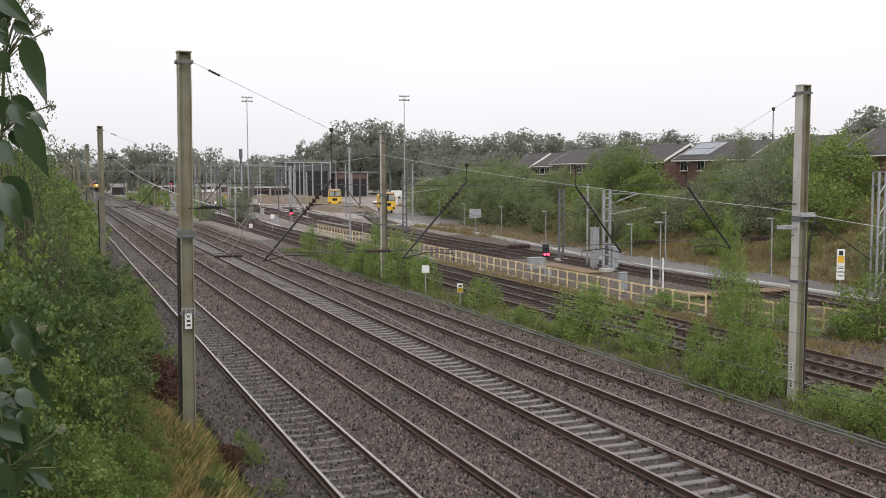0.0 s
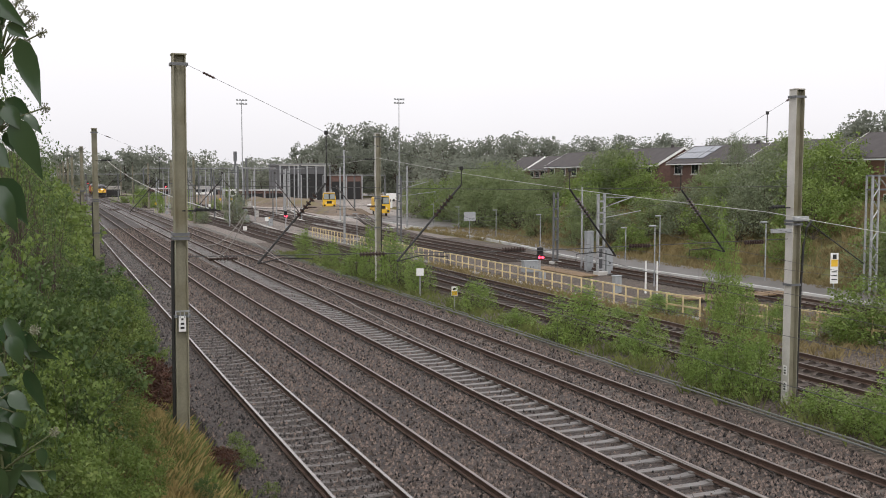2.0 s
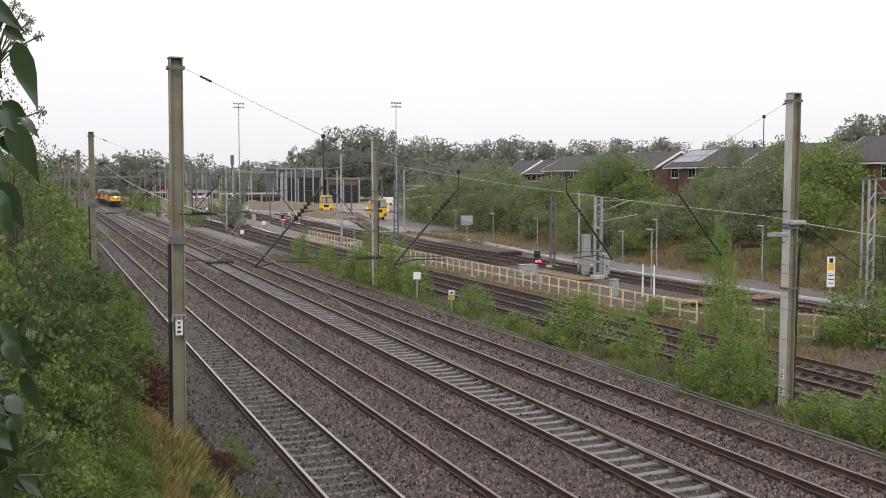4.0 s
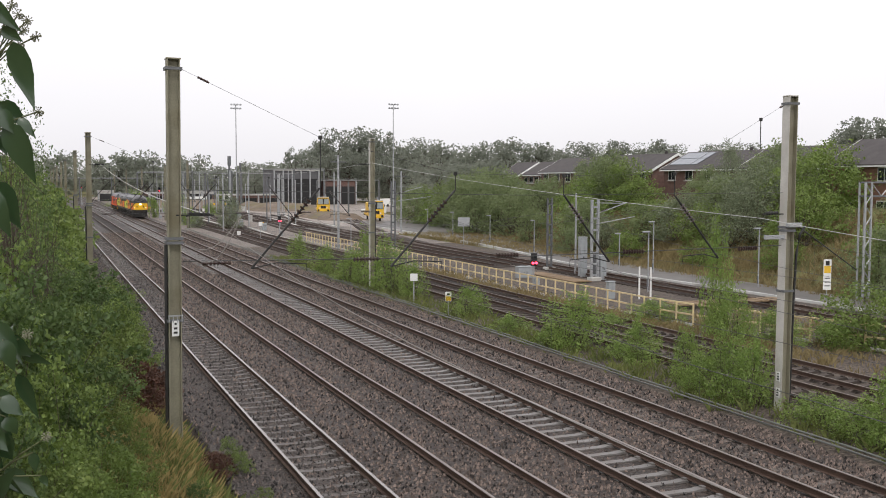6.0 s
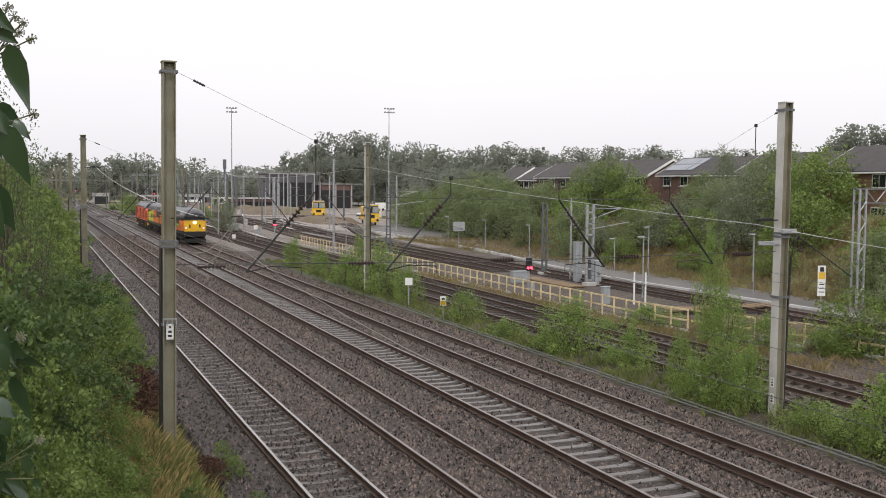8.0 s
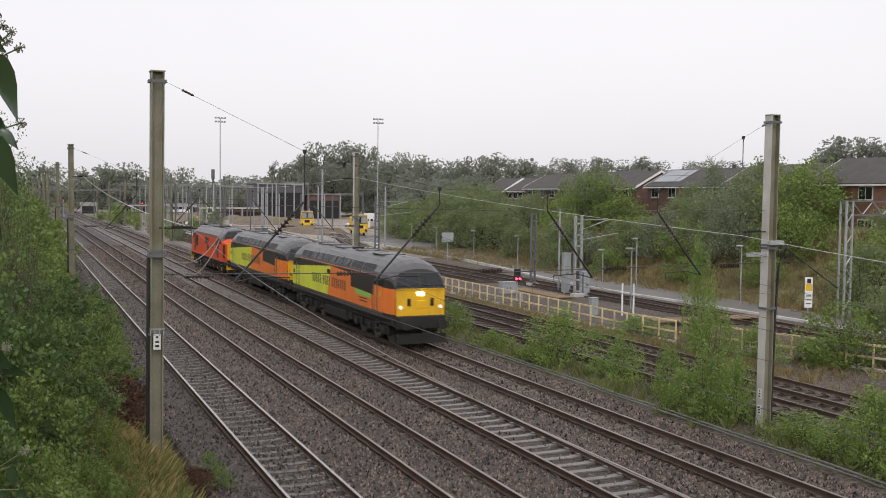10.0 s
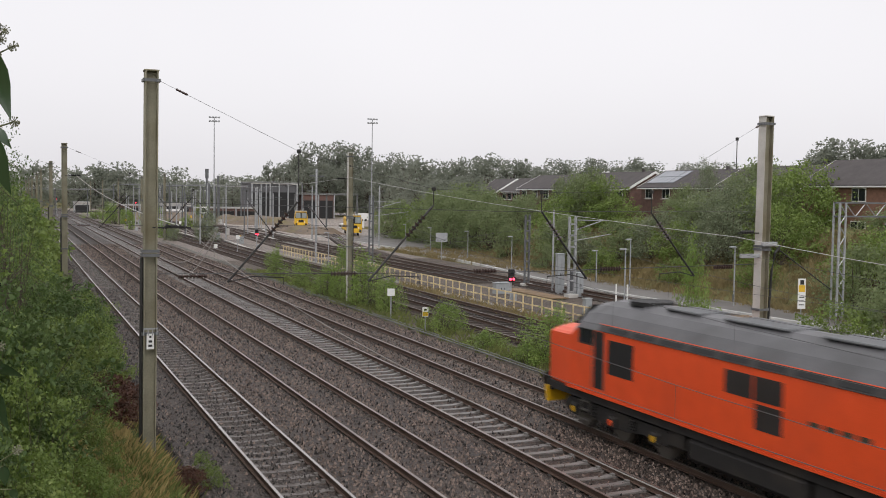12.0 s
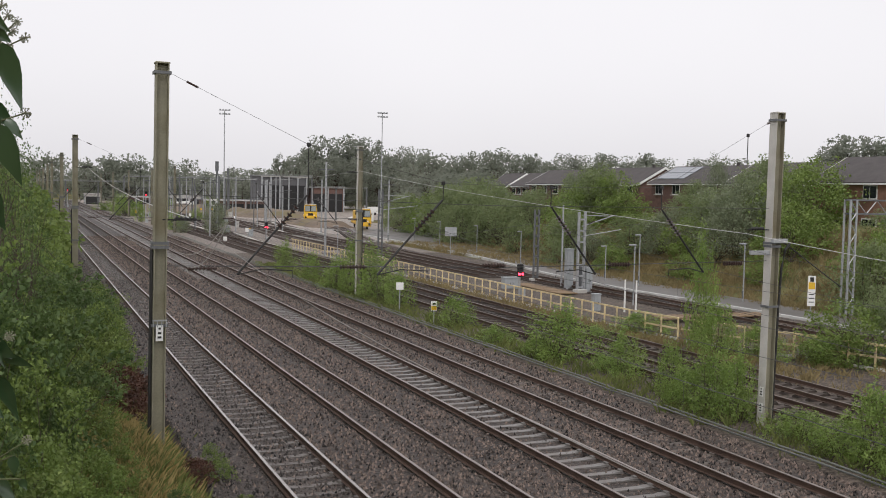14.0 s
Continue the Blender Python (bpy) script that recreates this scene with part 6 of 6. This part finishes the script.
# ---- clutter at the yard end ----
def siding(x0, y0, x1, y1, label):
    """A siding that swings away in a long S to one side."""
    t = thing("siding_track", label, "railway track", "curving sidings", kind="structure")
    n = 24
    def at(u):
        k = u * u * (3 - 2 * u)
        return x0 + (x1 - x0) * k, y0 + (y1 - y0) * u
    for dx in (-0.75, 0.75):
        bm = B()
        rings = []
        for i in range(n + 1):
            x, y = at(i / n)
            rings.append([bm.verts.new((x + dx + a, y, b - 0.06)) for a, b in ((-0.06, -0.18), (-0.035, 0), (0.035, 0), (0.06, -0.18))])
        for p, q in zip(rings, rings[1:]):
            for j in range(3):
                bm.faces.new((p[j], p[j + 1], q[j + 1], q[j]))
        part("rail", bm, M_HEAD_DULL, t)
    sl = B()
    m = int((y1 - y0) / 0.8)
    for i in range(m):
        x, y = at(i / m)
        box(sl, (x, y, -0.26), (2.4, 0.24, 0.16))
    o = part("sleeper_row", sl, M_SLEEPER_WOOD, t)
    o["kind"] = "stuff"
    return t


siding(36, 95, 45, 200, "rusty siding curving towards the yard end")
siding(39, 90, 52, 190, "rusty siding curving towards the yard end")
siding(33, 110, 40, 230, "rusty siding curving between the yard poles")
siding(27, 100, 33, 240, "rusty siding curving between the yard poles")
siding(40, 105, 57, 205, "rusty siding leading to the yellow machines")


def trough_run(pts, label):
    """A run of pale concrete cable trough on the ground."""
    bm = B()
    for (x0, y0), (x1, y1) in zip(pts, pts[1:]):
        a, b = Vector((x0, y0, -0.2)), Vector((x1, y1, -0.2))
        d = (b - a)
        box(bm, (a + b) / 2, (0.4, d.length, 0.22), Matrix.Rotation(math.atan2(-d.x, d.y), 4, "Z"))
    return tagged(part("cable_trough", bm, M_CONC), label, "trough", "cable troughs")


trough_run([(40.6, 217), (40.6, 189), (38.5, 162), (37.0, 148), (36.5, 137), (36.5, 125)], "pale concrete cable trough winding across the yard")
trough_run([(29.3, 148), (27.8, 125), (27.8, 113.7)], "pale concrete cable trough leading to the railing")
trough_run([(39.5, 274), (37.6, 227)], "pale concrete cable trough between far sidings")
trough_run([(38.7, 122.8), (41.4, 125.4), (46.8, 126)], "pale concrete cable trough crossing the sidings")
trough_run([(46.4, 198), (43.4, 181.3), (42.1, 145)], "pale concrete cable trough beside the yellow machines")
trough_run([(27.5, 178), (27.0, 160), (27.2, 148)], "pale concrete cable trough between sidings")


def mound(x0, x1, y0, y1, top, label):
    """A bare heap of earth that falls away to all sides."""
    bm = B()
    n, m = 22, 22
    g = []
    for j in range(m + 1):
        for i in range(n + 1):
            u, v = i / n, j / m
            x, y = x0 + (x1 - x0) * u, y0 + (y1 - y0) * v
            k = min(1, 4 * u * (1 - u) * 1.6) * min(1, 4 * v * (1 - v) * 1.6)
            g.append(bm.verts.new((x, y, -0.5 + (top + 0.5) * k * (0.85 + 0.4 * noise.noise(Vector((x * 0.2, y * 0.2, 3)))))))
    for j in range(m):
        for i in range(n):
            f = bm.faces.new((g[j * (n + 1) + i], g[j * (n + 1) + i + 1], g[(j + 1) * (n + 1) + i + 1], g[(j + 1) * (n + 1) + i]))
            f.smooth = True
    return tagged(part("earth_mound", bm, M_MOUND), label, "earth", "earth mounds", kind="structure")


mound(46, 66, 222, 262, 1.3, "bare brown earth mound behind the sidings")
mound(30, 46, 245, 300, 1.6, "bare brown earth bank beside the distant tracks")
mound(47, 56, 170, 196, 0.9, "low heap of brown earth beside the yellow machines")
clut = random.Random(21)
for i in range(34):
    y = clut.uniform(135, 290)
    x = clut.uniform(22.5, 30 + (y - 100) * 0.16)
    h = clut.uniform(5.5, 9.0)
    m_ = post("yard_pole", x + shift(y) * 0.5, y, h, 0.10, "grey steel pole carrying wires over the yard", "pole", "yard poles", material=M_GALV if i % 3 else M_GALV_DARK)
    part("cross_arm", box(B(), (0.5, 0, h - 0.6), (1.8, 0.07, 0.08)), M_GALV_DARK, m_)
    if i % 2:
        part("stay", tube(B(), [(0, 0, h - 1.6), (1.3, 0, h - 0.6)], 0.03, 4), M_GALV_DARK, m_)
for i in range(16):
    y = clut.uniform(110, 250)
    x = clut.uniform(22.5, 28 + (y - 100) * 0.13)
    plate_sign(x, y, clut.uniform(0.8, 2.2), 0.45, 0.5, "small pale yard sign on a post", material=M_WHITE if i % 3 else M_YELLOW)
for i in range(7):
    y = clut.uniform(150, 260)
    cabinet(clut.uniform(23, 28 + (y - 100) * 0.15), y, clut.uniform(0.5, 0.9), 0.5, clut.uniform(0.7, 1.2), "pale lineside cabinet between sidings", M_CONC if i % 2 else M_CABINET)
for x, y, s in ((27, 215, 1.5), (31, 240, 1.6), (24, 230, 1.4), (22.5, 160, 1.2), (35, 262, 1.6), (23.5, 262, 1.7), (45, 262, 1.5), (33, 205, 1.1)):
    sow("buddleia", x, y, s, s)


# ---- near plants and small things ----
def blade_leaf(bm, u, v, ang, length, width, y, tilt, curl):
    """A pointed ivy leaf with a fold along its rib, hanging in the plane of the branch."""
    a = radians(ang)
    d, n = Vector((math.cos(a), 0, math.sin(a))), Vector((-math.sin(a), 0, math.cos(a)))
    out = Vector((0, -1, 0))
    o = Vector((u, y, v))
    prof = ((0.0, 0.05), (0.12, 0.42), (0.3, 0.52), (0.5, 0.44), (0.72, 0.24), (0.9, 0.08), (1.0, 0.0))
    rows_ = []
    for s, w in prof:
        mid = o + d * s * length + out * (curl * length * math.sin(s * 3.0))
        w *= width
        rows_.append([bm.verts.new(mid + n * w + out * w * (0.35 + tilt)), bm.verts.new(mid), bm.verts.new(mid - n * w + out * w * (0.35 - tilt))])
    for p, q in zip(rows_, rows_[1:]):
        bm.faces.new((p[0], p[1], q[1], q[0]))
        bm.faces.new((p[1], p[2], q[2], q[1]))
    for p in list(bm.faces):
        p.smooth = True
    return bm


def umbel(bm, c, r):
    rnd = random.Random(int(c[0] * 1e4))
    for i in range(26):
        d = Vector((rnd.gauss(0, 1), rnd.gauss(0, 1), rnd.gauss(0, 1))).normalized()
        e = Vector(c) + d * r
        tube(bm, [c, e], 0.0005, 3)
        bmesh.ops.create_icosphere(bm, subdivisions=1, radius=r * 0.17, matrix=Matrix.Translation(e))
    return bm


def ivy():
    """Hanging ivy shoots at arm's length, dark glossy leaves, stems and flower heads."""
    upper = ((-0.020, 6.934, -74, 0.101, 0.031), (-0.034, 6.955, -33, 0.033, 0.020), (-0.031, 6.822, -67, 0.098, 0.036), (-0.015, 6.828, -51, 0.037, 0.016), (-0.052, 6.736, -62, 0.079, 0.039), (-0.059, 6.727, -67, 0.078, 0.033),
             (-0.062, 6.908, -48, 0.035, 0.031), (-0.043, 6.803, -69, 0.031, 0.016), (-0.060, 6.852, -74, 0.050, 0.031), (-0.067, 6.783, -47, 0.045, 0.034), (-0.067, 6.960, -56, 0.051, 0.029), (-0.085, 6.70, -70, 0.08, 0.04), (-0.09, 6.87, -80, 0.08, 0.04))
    lower = ((-0.021, 6.481, -24, 0.049, 0.017), (-0.025, 6.449, -69, 0.076, 0.022), (-0.074, 6.420, -58, 0.064, 0.025), (-0.057, 6.363, -61, 0.045, 0.039), (-0.007, 6.332, -85, 0.032, 0.016), (0.004, 6.305, -64, 0.020, 0.012),
             (-0.079, 6.268, 45, 0.071, 0.035), (-0.047, 6.426, -45, 0.042, 0.023), (-0.073, 6.470, -38, 0.033, 0.023), (-0.081, 6.319, -58, 0.055, 0.039), (-0.079, 6.504, -54, 0.043, 0.028), (-0.045, 6.501, 56, 0.029, 0.012), (-0.079, 6.386, -68, 0.057, 0.031))
    rnd = random.Random(3)
    fill = lambda n, v0, v1: tuple((rnd.uniform(-0.115, -0.04), rnd.uniform(v0, v1), rnd.uniform(-100, -30), rnd.uniform(0.03, 0.075), rnd.uniform(0.016, 0.034)) for _ in range(n))
    upper, lower = upper + fill(12, 6.70, 7.02), lower + fill(30, 6.24, 6.54)
    for leaves, lab, root, heads in ((upper, "hanging ivy shoot with dark glossy leaves and flower heads", ((-0.50, 1.9, 4.4), (-0.45, 1.85, 6.2), (-0.22, 1.68, 6.99), (-0.12, 1.64, 6.97), (-0.05, 1.62, 6.90), (-0.055, 1.62, 6.80), (-0.07, 1.62, 6.72)), ((0.011, 6.947), (0.0, 6.970), (-0.012, 6.978), (0.012, 6.839), (-0.03, 6.965), (-0.02, 6.990), (-0.005, 6.955), (-0.022, 6.950), (-0.035, 6.98), (-0.045, 6.955), (-0.012, 6.935))),
                                     (lower, "ivy shoot with dark green and pale leaves", ((-0.46, 1.9, 4.4), (-0.40, 1.8, 5.9), (-0.24, 1.68, 6.50), (-0.13, 1.64, 6.49), (-0.05, 1.62, 6.48), (-0.07, 1.62, 6.40), (-0.06, 1.62, 6.30)), ((-0.037, 6.497), (-0.01, 6.512), (0.013, 6.356)))):
        t = thing("ivy_branch", lab, "ivy", "ivy shoots")
        part("stem", tube(B(), root, 0.004, 6, 0.002), M_STEM, t)
        for u, v, a, l, w in leaves:
            y = 1.6 + rnd.uniform(-0.03, 0.03)
            lf = part("leaf", blade_leaf(B(), u, v, a, l, w, y, rnd.uniform(-0.6, 0.6), rnd.uniform(-0.12, 0.16)), M_IVY, t)
            k = min(root, key=lambda q: (q[0] - u) ** 2 + (q[2] - v) ** 2)
            part("leaf_stalk", tube(B(), [k, ((k[0] + u) / 2, y, (k[2] + v) / 2 + 0.005), (u, y, v)], 0.0012, 4), M_STEM, lf)
        for u, v in heads:
            k = min(root, key=lambda q: (q[0] - u) ** 2 + (q[2] - v) ** 2)
            h = part("flower_stalk", tube(B(), [k, ((k[0] + u) / 2, 1.6, (k[2] + v) / 2 + 0.006), (u, 1.6, v)], 0.0011, 4), M_STEM, t)
            part("flower_head", umbel(B(), (u, 1.6, v), 0.0072), M_UMBEL, h, "round grey-green flower head")


ivy()


def tufts(name, label, area, n, size, material, seed, tall=1.0):
    """Grass as single upright blades scattered over a patch of ground."""
    rnd = np.random.default_rng(seed)
    x0, x1, y0, y1 = area
    k = max(1, n // 14)
    cx, cy = rnd.uniform(x0, x1, k), rnd.uniform(y0, y1, k)
    i = rnd.integers(0, k, n)
    x, y = cx[i] + rnd.normal(0, size * 0.35, n), cy[i] + rnd.normal(0, size * 0.35, n)
    z = np.array([height(a, b) for a, b in zip(x, y)])
    h = size * rnd.uniform(0.5, 1.2, n) * tall
    a = rnd.uniform(0, 6.28, n)
    lean = rnd.normal(0, 0.35, (n, 2)) * h[:, None]
    w = size * 0.035
    v = np.empty((n, 4, 3))
    v[:, 0] = np.stack([x - np.cos(a) * w, y - np.sin(a) * w, z - 0.03], 1)
    v[:, 1] = np.stack([x + np.cos(a) * w, y + np.sin(a) * w, z - 0.03], 1)
    v[:, 2] = np.stack([x + lean[:, 0] * 0.4 + np.cos(a) * w * 0.8, y + lean[:, 1] * 0.4 + np.sin(a) * w * 0.8, z + h * 0.6], 1)
    v[:, 3] = np.stack([x + lean[:, 0], y + lean[:, 1], z + h], 1)
    me = bpy.data.meshes.new(name)
    me.vertices.add(n * 4)
    me.vertices.foreach_set("co", v.reshape(-1).astype(np.float32))
    me.loops.add(n * 4)
    me.loops.foreach_set("vertex_index", np.arange(n * 4, dtype=np.int32))
    me.polygons.add(n)
    me.polygons.foreach_set("loop_start", np.arange(0, n * 4, 4, dtype=np.int32))
    me.update(calc_edges=True)
    me.materials.append(material)
    return tagged(new(name, me), label, "grass", kind="stuff")


tufts("dry_grass", "dry straw-coloured grass on the cess slope", (1.2, 3.6, 18, 32), 15000, 0.36, M_STRAW, 1)
tufts("mast_grass", "long green grass round the foot of the mast", (2.0, 3.6, 20.5, 25.5), 2200, 0.38, M_GRASS, 8)
tufts("tall_straw", "tall bleached grass on the slope beside the mast", (1.9, 3.2, 20.5, 29.5), 2400, 0.4, M_STRAW, 9)
tufts("green_grass", "green grass at the foot of the embankment", (-0.5, 3.9, 14, 50), 14000, 0.38, M_GRASS, 2)
tufts("yard_weeds", "weeds and grass along the sidings", (19.5, 21.7, 16, 90), 9000, 0.45, M_GRASS, 3)
tufts("yard_dry_weeds", "brown dry weeds between the sidings", (27.2, 36.5, 17, 46), 6000, 0.42, M_DRY, 4)
tufts("railing_weeds", "brown weeds at the foot of the railing", (27.0, 29.2, 30, 75), 5000, 0.45, M_DRY, 5)
tufts("bank_grass", "long olive grass on the far embankment", (44.5, 60, 40, 125), 30000, 0.5, M_BANKGRASS, 6)
tufts("bank_dry_grass", "long dry brown grass on the far embankment", (45, 58, 40, 110), 12000, 0.5, M_DRY, 7)
for x, y, s in ((2.7, 29.6, 0.62), (3.0, 31.5, 0.72), (2.5, 30.8, 0.7), (2.9, 33.2, 0.75), (3.4, 33.0, 0.6), (3.75, 23.3, 0.36), (3.95, 23.9, 0.34), (3.55, 22.7, 0.3)):
    sow("bramble", x, y, s, s * 0.9)
for x, y, s in ((4.25, 24.4, 0.3), (4.4, 23.6, 0.24), (3.2, 20.9, 0.2), (2.9, 20.2, 0.24), (1.7, 21.6, 0.36), (1.7, 20.0, 0.4), (1.3, 17.8, 0.45), (1.5, 24.2, 0.42), (1.4, 25.2, 0.6), (0.8, 15.6, 0.5), (2.0, 27.5, 0.6), (4.6, 21.6, 0.2), (3.0, 25.3, 0.3)):
    sow("shrub", x, y, s, s * rng.uniform(0.9, 1.3))

for kind, x, y, sx, sz in (("bush", 62.0, 97.5, 0.75, 0.95), ("bush", 62.4, 101.5, 0.8, 1.02), ("willow", 62.8, 105.5, 0.75, 1.0), ("bush", 63.6, 109.5, 0.6, 0.92), ("willow", 64.4, 82.6, 0.42, 0.98)):
    sow(kind, x, y, sx, sz)


# ---- movement ----
def motions():
    """The three locomotives run at a steady 36 m/s towards the camera and past it."""
    for loco, front in TRAIN:
        rows = []
        for i in range(0, 29):
            t = i * 0.5
            y = front + 36.0 * (10.5 - t)
            a = math.degrees(math.atan2(shift(y + 15) - shift(y + 3), 12.0))
            rows.append((t, pose(16.5425 + shift(y + 2), y, 0, 0, 0, -a)))
        walk(loco, rows)


motions()
